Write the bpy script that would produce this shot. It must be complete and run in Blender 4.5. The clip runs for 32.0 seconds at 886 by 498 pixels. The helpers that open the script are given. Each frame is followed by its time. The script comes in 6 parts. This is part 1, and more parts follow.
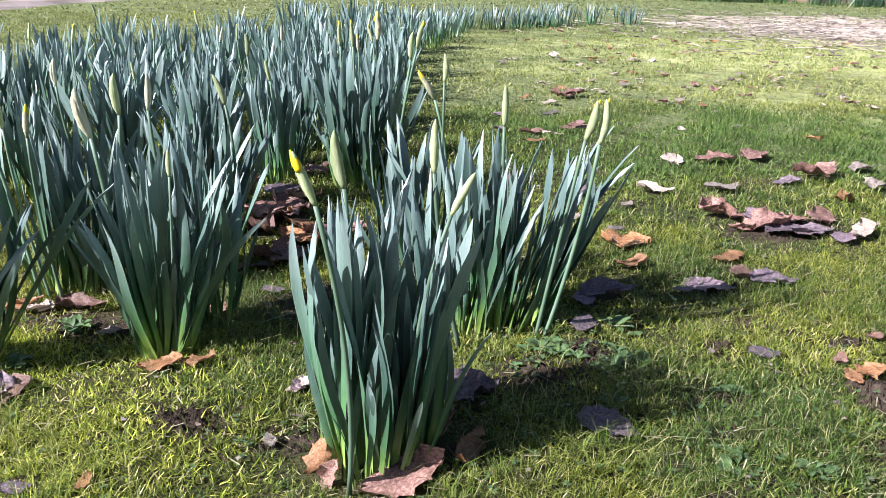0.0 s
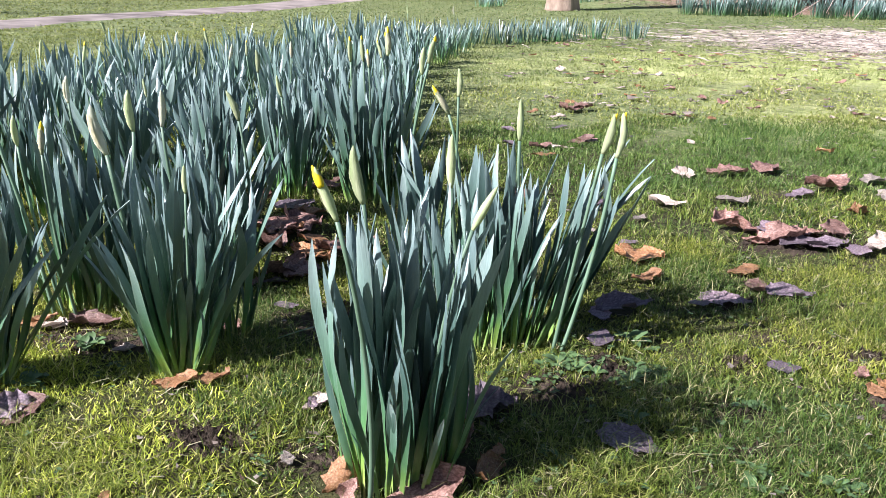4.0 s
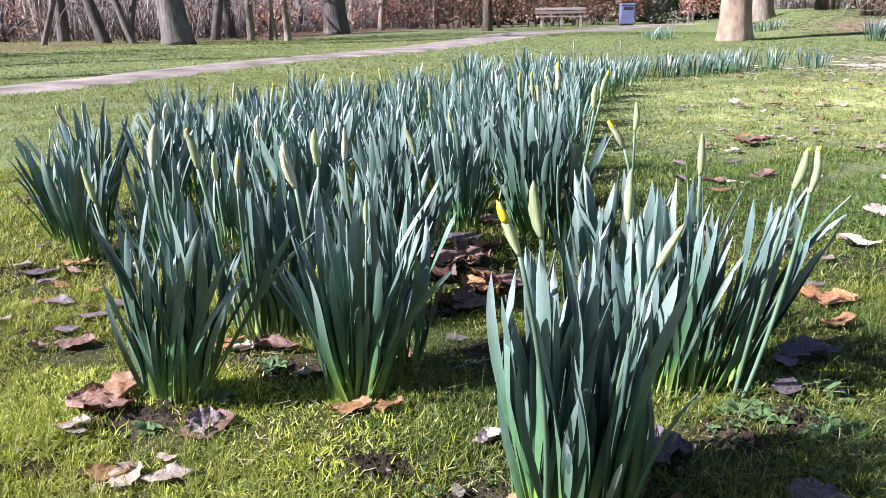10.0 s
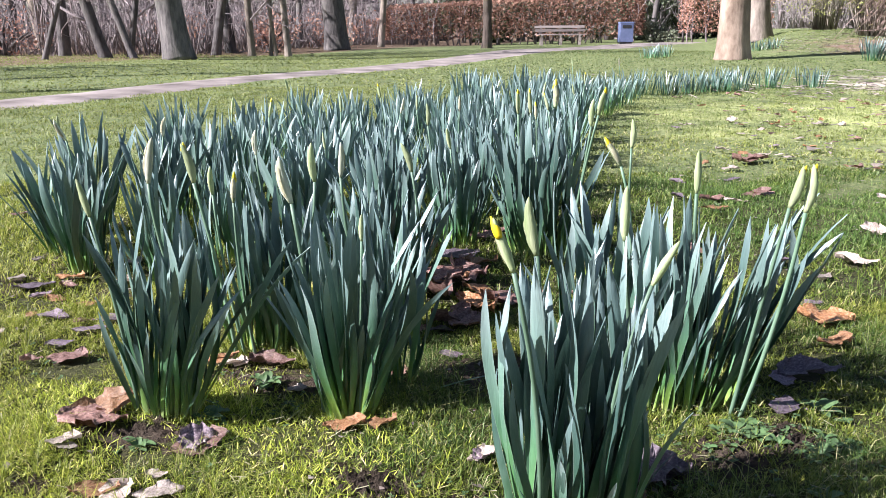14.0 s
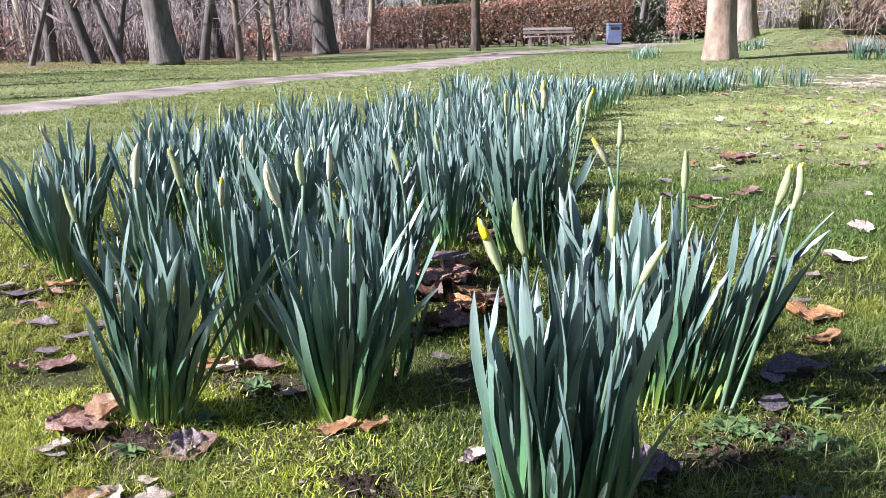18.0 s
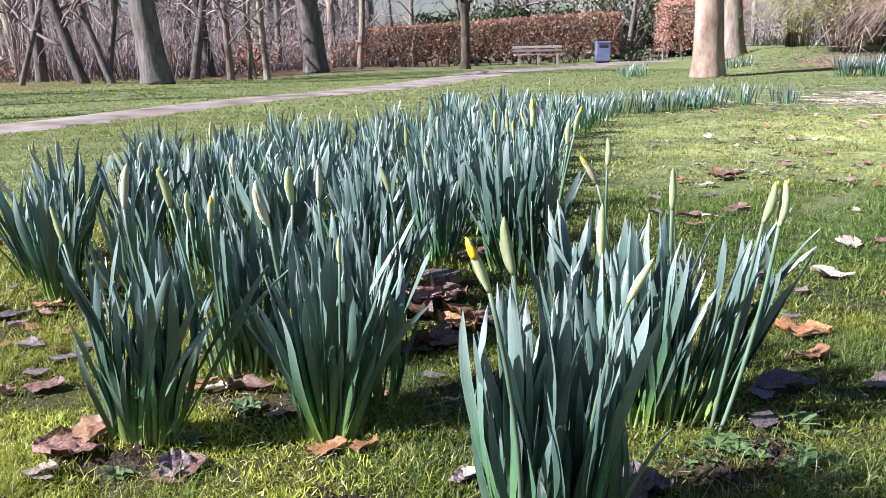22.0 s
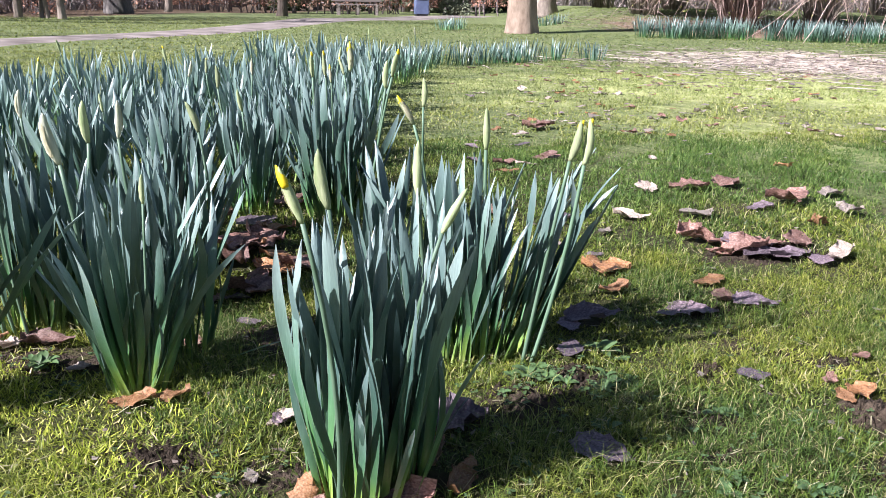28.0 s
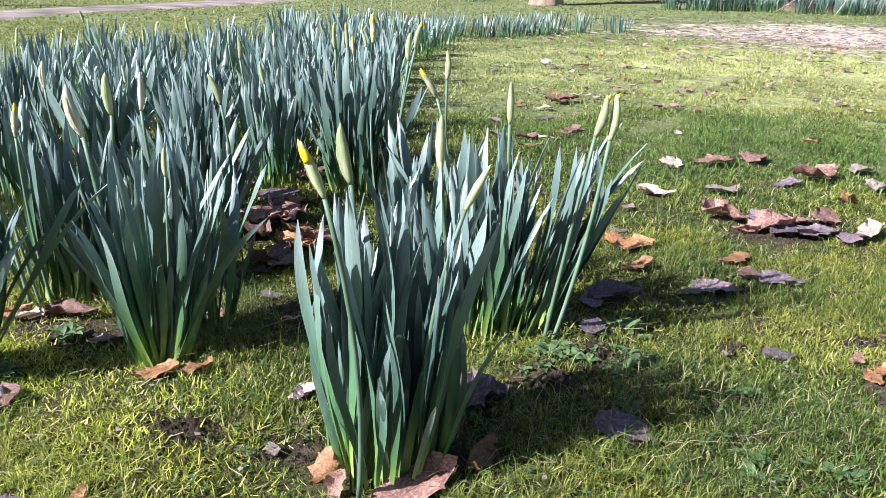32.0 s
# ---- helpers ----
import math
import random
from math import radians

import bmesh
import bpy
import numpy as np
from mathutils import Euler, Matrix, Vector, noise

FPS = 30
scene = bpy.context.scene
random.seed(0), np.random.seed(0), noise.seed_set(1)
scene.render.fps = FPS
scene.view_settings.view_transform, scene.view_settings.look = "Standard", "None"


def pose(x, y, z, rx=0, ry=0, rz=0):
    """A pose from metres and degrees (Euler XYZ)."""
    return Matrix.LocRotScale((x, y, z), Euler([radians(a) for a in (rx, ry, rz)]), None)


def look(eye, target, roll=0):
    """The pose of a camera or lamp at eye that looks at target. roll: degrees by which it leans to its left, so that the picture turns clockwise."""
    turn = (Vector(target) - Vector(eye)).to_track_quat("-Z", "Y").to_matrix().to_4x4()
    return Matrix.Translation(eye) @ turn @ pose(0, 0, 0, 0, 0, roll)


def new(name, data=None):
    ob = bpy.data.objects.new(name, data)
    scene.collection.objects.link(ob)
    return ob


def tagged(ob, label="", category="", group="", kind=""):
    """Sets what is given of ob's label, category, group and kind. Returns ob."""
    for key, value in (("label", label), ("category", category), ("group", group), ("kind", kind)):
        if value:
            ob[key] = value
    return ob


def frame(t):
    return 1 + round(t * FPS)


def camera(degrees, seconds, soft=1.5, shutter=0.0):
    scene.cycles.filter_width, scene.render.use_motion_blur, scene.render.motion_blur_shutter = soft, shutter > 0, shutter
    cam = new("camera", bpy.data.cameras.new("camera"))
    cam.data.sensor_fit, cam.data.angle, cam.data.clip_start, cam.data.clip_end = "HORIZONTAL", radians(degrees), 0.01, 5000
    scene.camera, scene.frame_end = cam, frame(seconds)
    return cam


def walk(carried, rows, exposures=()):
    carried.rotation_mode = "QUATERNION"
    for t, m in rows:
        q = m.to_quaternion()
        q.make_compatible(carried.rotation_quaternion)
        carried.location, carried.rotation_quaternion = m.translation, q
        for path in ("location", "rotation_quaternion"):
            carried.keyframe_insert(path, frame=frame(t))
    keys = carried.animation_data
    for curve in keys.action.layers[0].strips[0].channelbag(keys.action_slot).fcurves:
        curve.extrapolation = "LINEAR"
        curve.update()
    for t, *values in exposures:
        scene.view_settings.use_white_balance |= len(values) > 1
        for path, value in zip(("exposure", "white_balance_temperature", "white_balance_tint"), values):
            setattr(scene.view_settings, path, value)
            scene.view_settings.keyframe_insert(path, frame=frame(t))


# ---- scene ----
cam = camera(57.3, 32.0, soft=0.8)
PATH = [
    (0, (0.105, 0.203, 0.543), (0.471, 2.051, -0.126), 1.7),
    (0.5, (0.103, 0.204, 0.544), (0.467, 2.056, -0.117), 1.5),
    (1, (0.098, 0.202, 0.546), (0.464, 2.059, -0.101), 1.5),
    (1.5, (0.098, 0.207, 0.543), (0.458, 2.067, -0.097), 1.4),
    (2, (0.096, 0.209, 0.541), (0.454, 2.07, -0.098), 1.5),
    (2.5, (0.093, 0.21, 0.543), (0.449, 2.071, -0.098), 1.4),
    (4.5, (0.09, 0.213, 0.541), (0.445, 2.077, -0.089), 1.2),
    (5, (0.086, 0.213, 0.542), (0.439, 2.08, -0.081), 1.0),
    (5.5, (0.08, 0.215, 0.542), (0.4, 2.09, -0.076), 0.9),
    (6, (0.071, 0.227, 0.539), (0.334, 2.113, -0.072), 0.6),
    (6.5, (0.072, 0.224, 0.539), (0.276, 2.12, -0.063), 0.2),
    (7, (0.071, 0.221, 0.541), (0.232, 2.123, -0.054), -0.0),
    (7.5, (0.07, 0.221, 0.54), (0.167, 2.13, -0.048), -0.7),
    (8, (0.07, 0.22, 0.541), (0.14, 2.132, -0.043), -0.8),
    (8.5, (0.07, 0.22, 0.541), (0.127, 2.134, -0.04), -0.8),
    (9, (0.069, 0.221, 0.538), (0.084, 2.137, -0.036), -1.0),
    (9.5, (0.071, 0.221, 0.539), (0.058, 2.138, -0.029), -0.9),
    (10, (0.071, 0.218, 0.541), (0.041, 2.139, -0.016), -0.9),
    (10.5, (0.074, 0.218, 0.54), (0.036, 2.141, -0.008), -0.9),
    (11, (0.075, 0.22, 0.54), (0.038, 2.143, -0.007), -0.7),
    (11.5, (0.074, 0.22, 0.54), (0.041, 2.145, 0.0), -0.6),
    (12, (0.073, 0.22, 0.541), (0.042, 2.147, 0.007), -0.6),
    (12.5, (0.074, 0.219, 0.542), (0.048, 2.148, 0.015), -0.5),
    (13, (0.073, 0.222, 0.541), (0.051, 2.152, 0.018), -0.4),
    (13.5, (0.072, 0.221, 0.541), (0.048, 2.152, 0.019), -0.4),
    (14, (0.075, 0.222, 0.54), (0.049, 2.153, 0.021), -0.5),
    (14.5, (0.075, 0.219, 0.542), (0.054, 2.151, 0.025), -0.6),
    (16.5, (0.079, 0.221, 0.54), (0.071, 2.153, 0.026), -0.7),
    (17, (0.078, 0.22, 0.541), (0.072, 2.153, 0.028), -0.8),
    (17.5, (0.078, 0.221, 0.54), (0.074, 2.154, 0.026), -0.9),
    (18, (0.078, 0.222, 0.539), (0.074, 2.155, 0.026), -1.0),
    (18.5, (0.079, 0.224, 0.539), (0.072, 2.156, 0.025), -1.0),
    (19, (0.081, 0.222, 0.54), (0.074, 2.155, 0.027), -1.0),
    (19.5, (0.079, 0.222, 0.541), (0.075, 2.155, 0.03), -1.1),
    (20, (0.079, 0.221, 0.541), (0.078, 2.156, 0.034), -1.1),
    (20.5, (0.079, 0.22, 0.54), (0.081, 2.155, 0.035), -1.0),
    (21, (0.079, 0.22, 0.541), (0.085, 2.157, 0.041), -1.0),
    (21.5, (0.078, 0.217, 0.541), (0.089, 2.157, 0.057), -1.1),
    (22, (0.081, 0.221, 0.541), (0.099, 2.165, 0.069), -1.2),
    (22.5, (0.082, 0.221, 0.54), (0.127, 2.166, 0.077), -1.2),
    (23, (0.081, 0.219, 0.539), (0.168, 2.164, 0.082), -1.1),
    (23.5, (0.083, 0.218, 0.538), (0.233, 2.162, 0.091), -1.0),
    (24, (0.084, 0.225, 0.535), (0.302, 2.165, 0.103), -0.8),
    (24.5, (0.086, 0.22, 0.535), (0.353, 2.158, 0.117), -0.9),
    (25, (0.088, 0.221, 0.533), (0.421, 2.149, 0.123), -0.7),
    (25.5, (0.091, 0.221, 0.53), (0.498, 2.138, 0.13), -0.3),
    (27.5, (0.086, 0.228, 0.523), (0.547, 2.119, 0.066), 1.2),
    (27.8, (0.088, 0.228, 0.520), (0.542, 2.104, 0.004), 1.35),
    (28, (0.089, 0.228, 0.518), (0.535, 2.089, -0.063), 1.4),
    (28.5, (0.088, 0.228, 0.516), (0.52, 2.074, -0.121), 1.6),
    (29, (0.087, 0.232, 0.512), (0.511, 2.073, -0.144), 1.8),
    (29.5, (0.083, 0.235, 0.512), (0.506, 2.077, -0.141), 1.9),
    (30, (0.079, 0.237, 0.515), (0.503, 2.08, -0.136), 2.1),
    (30.5, (0.074, 0.242, 0.511), (0.504, 2.085, -0.136), 2.2),
    (31, (0.085, 0.238, 0.519), (0.495, 2.084, -0.132), 1.9),
    (31.5, (0.087, 0.236, 0.519), (0.487, 2.086, -0.128), 1.8),
    (32, (0.089, 0.237, 0.518), (0.482, 2.089, -0.126), 1.5),
]
walk(cam, [(t, look(eye, target, roll)) for t, eye, target, roll in PATH], [(0.0, 1.53, 5950, 18), (6.0, 1.54, 5950, 18), (9.0, 1.64, 5950, 18), (20.0, 1.64, 5950, 18), (25.0, 1.36, 5950, 18), (28.0, 1.50, 5950, 18), (32.0, 1.58, 5950, 18)])

# ---------------- light ----------------
SUN_AZ, SUN_EL = 198.0, 35.0     # the sun stands at this bearing (degrees from +x), this high
world = bpy.data.worlds.new("sky")
scene.world = world
world.use_nodes = True
_wn, _wl = world.node_tree.nodes, world.node_tree.links
_sky = _wn.new("ShaderNodeTexSky")
_sky.sky_type, _sky.sun_disc = "NISHITA", False
_sky.sun_elevation, _sky.sun_rotation = radians(SUN_EL), radians(90 - SUN_AZ)
_sky.air_density, _sky.dust_density = 1.0, 1.2
_wl.new(_sky.outputs[0], _wn["Background"].inputs[0])
_wn["Background"].inputs[1].default_value = 0.038
sun = new("sun", bpy.data.lights.new("sun", "SUN"))
sun.data.energy, sun.data.angle, sun.data.color = 5.0, radians(0.6), (1.0, 0.955, 0.90)
_s = Vector((math.cos(radians(SUN_AZ)) * math.cos(radians(SUN_EL)), math.sin(radians(SUN_AZ)) * math.cos(radians(SUN_EL)), math.sin(radians(SUN_EL))))
sun.matrix_world = look(_s * 60, (0, 0, 0))


# ---------------- materials ----------------
class Nodes:
    """A short way to write a node material."""

    def __init__(self, name, rough=0.7, spec=0.4):
        self.mat = bpy.data.materials.new(name)
        self.mat.use_nodes = True
        self.n, self.l = self.mat.node_tree.nodes, self.mat.node_tree.links
        self.b = self.n["Principled BSDF"]
        self.b.inputs["Roughness"].default_value = rough
        self.b.inputs["Specular IOR Level"].default_value = spec

    def node(self, kind, **inputs):
        n = self.n.new(kind)
        for k, v in inputs.items():
            self.put(v, n.inputs[k.replace("_", " ")])
        return n

    def put(self, v, socket):
        if isinstance(v, bpy.types.NodeSocket):
            self.l.new(v, socket)
        else:
            socket.default_value = v

    def coords(self, space="Object"):
        return self.n.new("ShaderNodeTexCoord").outputs[space]

    def place(self):
        return self.n.new("ShaderNodeNewGeometry").outputs["Position"]

    def island(self):
        return self.n.new("ShaderNodeNewGeometry").outputs["Random Per Island"]

    def object_random(self):
        return self.n.new("ShaderNodeObjectInfo").outputs["Random"]

    def attribute(self, name):
        n = self.n.new("ShaderNodeAttribute")
        n.attribute_name = name
        return n.outputs["Fac"]

    def noise(self, at, scale, detail=4.0, rough=0.55, stretch=None):
        if stretch:
            m = self.node("ShaderNodeMapping", Vector=at)
            m.inputs["Scale"].default_value = stretch
            at = m.outputs[0]
        n = self.node("ShaderNodeTexNoise", Vector=at, Scale=scale, Detail=detail, Roughness=rough)
        return n.outputs["Fac"]

    def ramp(self, fac, *stops):
        r = self.n.new("ShaderNodeValToRGB")
        self.put(fac, r.inputs[0])
        e = r.color_ramp.elements
        while len(e) < len(stops):
            e.new(0.5)
        for el, (p, c) in zip(e, stops):
            el.position, el.color = p, ((c, c, c, 1) if isinstance(c, float) else (*c, 1))
        return r.outputs[0]

    def mix(self, fac, a, b, mode="MIX"):
        m = self.n.new("ShaderNodeMix")
        m.data_type, m.blend_type = "RGBA", mode
        self.put(fac, m.inputs[0])
        for v, k in ((a, 6), (b, 7)):
            self.put(v if isinstance(v, bpy.types.NodeSocket) else (*v, 1), m.inputs[k])
        return m.outputs[2]

    def math(self, op, a, b=0.0, clamp=False):
        m = self.n.new("ShaderNodeMath")
        m.operation, m.use_clamp = op, clamp
        self.put(a, m.inputs[0])
        self.put(b, m.inputs[1])
        return m.outputs[0]

    def done(self, colour, bump=None, strength=0.3, distance=0.01, thin=0.0, rough=None):
        self.put(colour if isinstance(colour, bpy.types.NodeSocket) else (*colour, 1), self.b.inputs["Base Color"])
        if rough is not None:
            self.put(rough, self.b.inputs["Roughness"])
        if bump is not None:
            n = self.node("ShaderNodeBump", Height=bump, Strength=strength, Distance=distance)
            self.l.new(n.outputs[0], self.b.inputs["Normal"])
        if thin:
            t = self.n.new("ShaderNodeBsdfTranslucent")
            self.put(colour if isinstance(colour, bpy.types.NodeSocket) else (*colour, 1), t.inputs[0])
            m = self.n.new("ShaderNodeMixShader")
            m.inputs[0].default_value = thin
            self.l.new(self.b.outputs[0], m.inputs[1])
            self.l.new(t.outputs[0], m.inputs[2])
            self.l.new(m.outputs[0], self.n["Material Output"].inputs[0])
        return self.mat


def daffodil_leaf_material():
    m = Nodes("daffodil_leaf", 0.4, 0.8)
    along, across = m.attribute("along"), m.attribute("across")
    # the foot is naturally pale; the light tip also has sunlit sheen in its colour
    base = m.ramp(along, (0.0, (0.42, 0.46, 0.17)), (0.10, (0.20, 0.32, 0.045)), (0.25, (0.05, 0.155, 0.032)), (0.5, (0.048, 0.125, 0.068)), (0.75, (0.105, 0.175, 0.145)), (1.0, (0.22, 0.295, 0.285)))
    tone = m.ramp(m.object_random(), (0.0, (0.40, 0.50, 0.50)), (0.45, (0.82, 0.88, 0.90)), (1.0, (1.55, 1.46, 1.45)))
    tone2 = m.ramp(m.island(), (0.0, (0.85, 0.88, 0.9)), (0.6, (1.0, 1.0, 1.0)), (1.0, (1.15, 1.1, 1.05)))
    streak = m.ramp(m.noise(m.coords(), 9.0, 3.0, 0.6, (60, 60, 4)), (0.3, 0.84), (0.7, 1.13))
    # the leaf's wax lies unevenly, rubbed off in places; its paleness also paints the sky's sheen
    bloom_sheen = m.ramp(m.noise(m.coords(), 16.0, 3.0, 0.6, (1, 1, 0.4)), (0.4, 0.0), (0.7, 0.24))
    c = base
    for k in (tone, tone2, streak):
        c = m.mix(1.0, c, k, "MULTIPLY")
    c = m.mix(bloom_sheen, c, (0.33, 0.40, 0.41))
    # bright edge highlight, painted along the margin
    c = m.mix(m.ramp(across, (0.86, 0.0), (1.0, 0.35)), c, (0.36, 0.42, 0.34))
    ribs = m.noise(m.coords(), 14.0, 2.0, 0.5, (90, 90, 3))
    return m.done(c, ribs, 0.22, 0.002, thin=0.16, rough=m.ramp(m.noise(m.coords(), 30.0), (0.3, 0.32), (0.7, 0.5)))


def plain(name, lo, hi, scale, rough=0.7, spec=0.3, bump=0.3, distance=0.01, thin=0.0, stretch=None, rand=0.25):
    m = Nodes(name, rough, spec)
    n = m.noise(m.coords(), scale, 5.0, 0.6, stretch)
    c = m.ramp(n, (0.3, lo), (0.7, hi))
    t = m.ramp(m.object_random(), (0.0, 1.0 - rand), (1.0, 1.0 + rand))
    t2 = m.ramp(m.island(), (0.0, 1.0 - rand), (1.0, 1.0 + rand))
    c = m.mix(1.0, m.mix(1.0, c, t, "MULTIPLY"), t2, "MULTIPLY")
    return m.done(c, m.noise(m.coords(), scale * 3, 4.0, 0.6, stretch), bump, distance, thin=thin)


def fallen_leaf_material(name, a, b, c):
    """Dry oak leaf: brown to mauve, paler where it is bleached, dark veins."""
    m = Nodes(name, 0.5, 0.45)
    n = m.noise(m.coords(), 22.0, 4.0, 0.6)
    col = m.ramp(n, (0.28, a), (0.5, b), (0.75, c))
    along, across = m.attribute("along"), m.attribute("across")
    vein = m.math("SINE", m.math("ADD", m.math("MULTIPLY", along, 38.0), m.math("MULTIPLY", across, -14.0)))
    vein = m.ramp(vein, (0.0, 1.0), (0.8, 1.0), (1.0, 0.7))
    mid = m.ramp(across, (0.0, 0.62), (0.06, 1.0))
    t = m.ramp(m.object_random(), (0.0, (0.6, 0.6, 0.6)), (0.5, (0.95, 0.93, 0.92)), (1.0, (1.3, 1.24, 1.2)))
    t2 = m.ramp(m.island(), (0.0, 0.7), (1.0, 1.3))
    for k in (vein, mid, t, t2):
        col = m.mix(1.0, col, k, "MULTIPLY")
    return m.done(col, m.noise(m.coords(), 60.0), 0.5, 0.003, thin=0.12)


def lawn_tone(m, p, fine):
    """The far lawn: darker green, turning pale straw-yellow on the open side."""
    k = m.math("ADD", m.math("MULTIPLY", fine, 0.6), m.math("MULTIPLY", m.noise(p, 7.0, 5.0, 0.7), 0.4))
    green = m.ramp(k, (0.36, (0.055, 0.085, 0.033)), (0.5, (0.135, 0.172, 0.068)), (0.64, (0.29, 0.30, 0.15)))
    dry = m.ramp(k, (0.35, (0.17, 0.21, 0.055)), (0.5, (0.40, 0.44, 0.16)), (0.66, (0.70, 0.66, 0.40)))
    d = m.node("ShaderNodeVectorMath", Vector=p)
    d.operation = "MULTIPLY_ADD"
    d.inputs[1].default_value, d.inputs[2].default_value = (0.33, 0.40, 0.0), (-1.3, -2.1, 0.0)
    ln = m.n.new("ShaderNodeVectorMath")
    ln.operation = "LENGTH"
    m.l.new(d.outputs[0], ln.inputs[0])
    far = m.math("ADD", ln.outputs["Value"], m.math("MULTIPLY", m.math("SUBTRACT", m.noise(p, 1.1, 6.0, 0.7), 0.5), 2.6))
    return m.mix(m.ramp(far, (0.5, 1.0), (1.1, 0.1)), green, dry)


def ground_material():
    m = Nodes("turf_soil", 0.95, 0.15)
    p = m.place()
    big, mid, fine = m.noise(p, 0.9, 4.0), m.noise(p, 5.0, 5.0), m.noise(p, 55.0, 6.0, 0.7)
    soil = m.ramp(fine, (0.3, (0.03, 0.022, 0.015)), (0.7, (0.11, 0.08, 0.055)))
    moss = m.ramp(fine, (0.25, (0.022, 0.022, 0.010)), (0.55, (0.06, 0.062, 0.022)), (0.8, (0.14, 0.125, 0.06)))
    # past the near turf the sward closes over the soil
    away = m.n.new("ShaderNodeVectorMath")
    away.operation = "DISTANCE"
    m.l.new(p, away.inputs[0])
    away.inputs[1].default_value = (0.25, 1.4, 0.0)
    lawn = lawn_tone(m, p, fine)
    moss = m.mix(m.ramp(m.math("MULTIPLY", away.outputs["Value"], 0.2), (0.24, 0.0), (0.44, 1.0)), moss, lawn)
    turf = m.mix(m.math("MAXIMUM", m.ramp(mid, (0.34, 0.0), (0.5, 1.0)), m.ramp(m.math("MULTIPLY", away.outputs["Value"], 0.2), (0.24, 0.0), (0.42, 0.9))), soil, moss)
    straw = m.ramp(m.noise(p, 22.0, 6.0, 0.75), (0.3, (0.30, 0.20, 0.155)), (0.45, (0.58, 0.47, 0.39)), (0.7, (0.80, 0.71, 0.62)))
    # a litter-strewn bare patch under the shrubs
    d = m.node("ShaderNodeVectorMath", Vector=p)
    d.operation = "MULTIPLY_ADD"
    d.inputs[1].default_value, d.inputs[2].default_value = (0.42, 0.40, 0.0), (-2.6, -3.1, 0.0)
    ln = m.n.new("ShaderNodeVectorMath")
    ln.operation = "LENGTH"
    m.l.new(d.outputs[0], ln.inputs[0])
    patch = m.math("ADD", ln.outputs["Value"], m.math("MULTIPLY", m.math("SUBTRACT", m.noise(p, 1.9, 7.0, 0.75), 0.5), 3.0))
    col = m.mix(m.ramp(patch, (0.55, 1.0), (1.2, 0.0)), turf, straw)
    # brown woodland floor beyond the lawn's far edge
    w = m.node("ShaderNodeVectorMath", Vector=p)
    w.operation = "DOT_PRODUCT"
    w.inputs[1].default_value = (-0.909, 0.419, 0.0)
    wood = m.math("ADD", w.outputs["Value"], m.math("MULTIPLY", m.noise(p, 0.8, 5.0), 1.6))
    floor = m.ramp(fine, (0.3, (0.07, 0.045, 0.03)), (0.7, (0.26, 0.18, 0.12)))
    col = m.mix(m.ramp(m.math("SUBTRACT", wood, 13.6), (0.0, 0.0), (0.6, 1.0)), col, floor)
    e = m.node("ShaderNodeVectorMath", Vector=p)
    e.operation = "MULTIPLY_ADD"
    e.inputs[1].default_value, e.inputs[2].default_value = (0.22, 0.42, 0.0), (-2.5, -6.85, 0.0)
    en = m.n.new("ShaderNodeVectorMath")
    en.operation = "LENGTH"
    m.l.new(e.outputs[0], en.inputs[0])
    under = m.math("ADD", en.outputs["Value"], m.math("MULTIPLY", m.math("SUBTRACT", m.noise(p, 1.6, 6.0, 0.7), 0.5), 1.4))
    mould = m.ramp(fine, (0.3, (0.12, 0.07, 0.05)), (0.7, (0.42, 0.29, 0.22)))
    col = m.mix(m.ramp(under, (0.7, 1.0), (1.0, 0.0)), col, mould)
    col = m.mix(m.ramp(big, (0.35, 0.75), (0.65, 1.0)), (0.05, 0.05, 0.03), col)
    return m.done(col, fine, 0.8, 0.02)


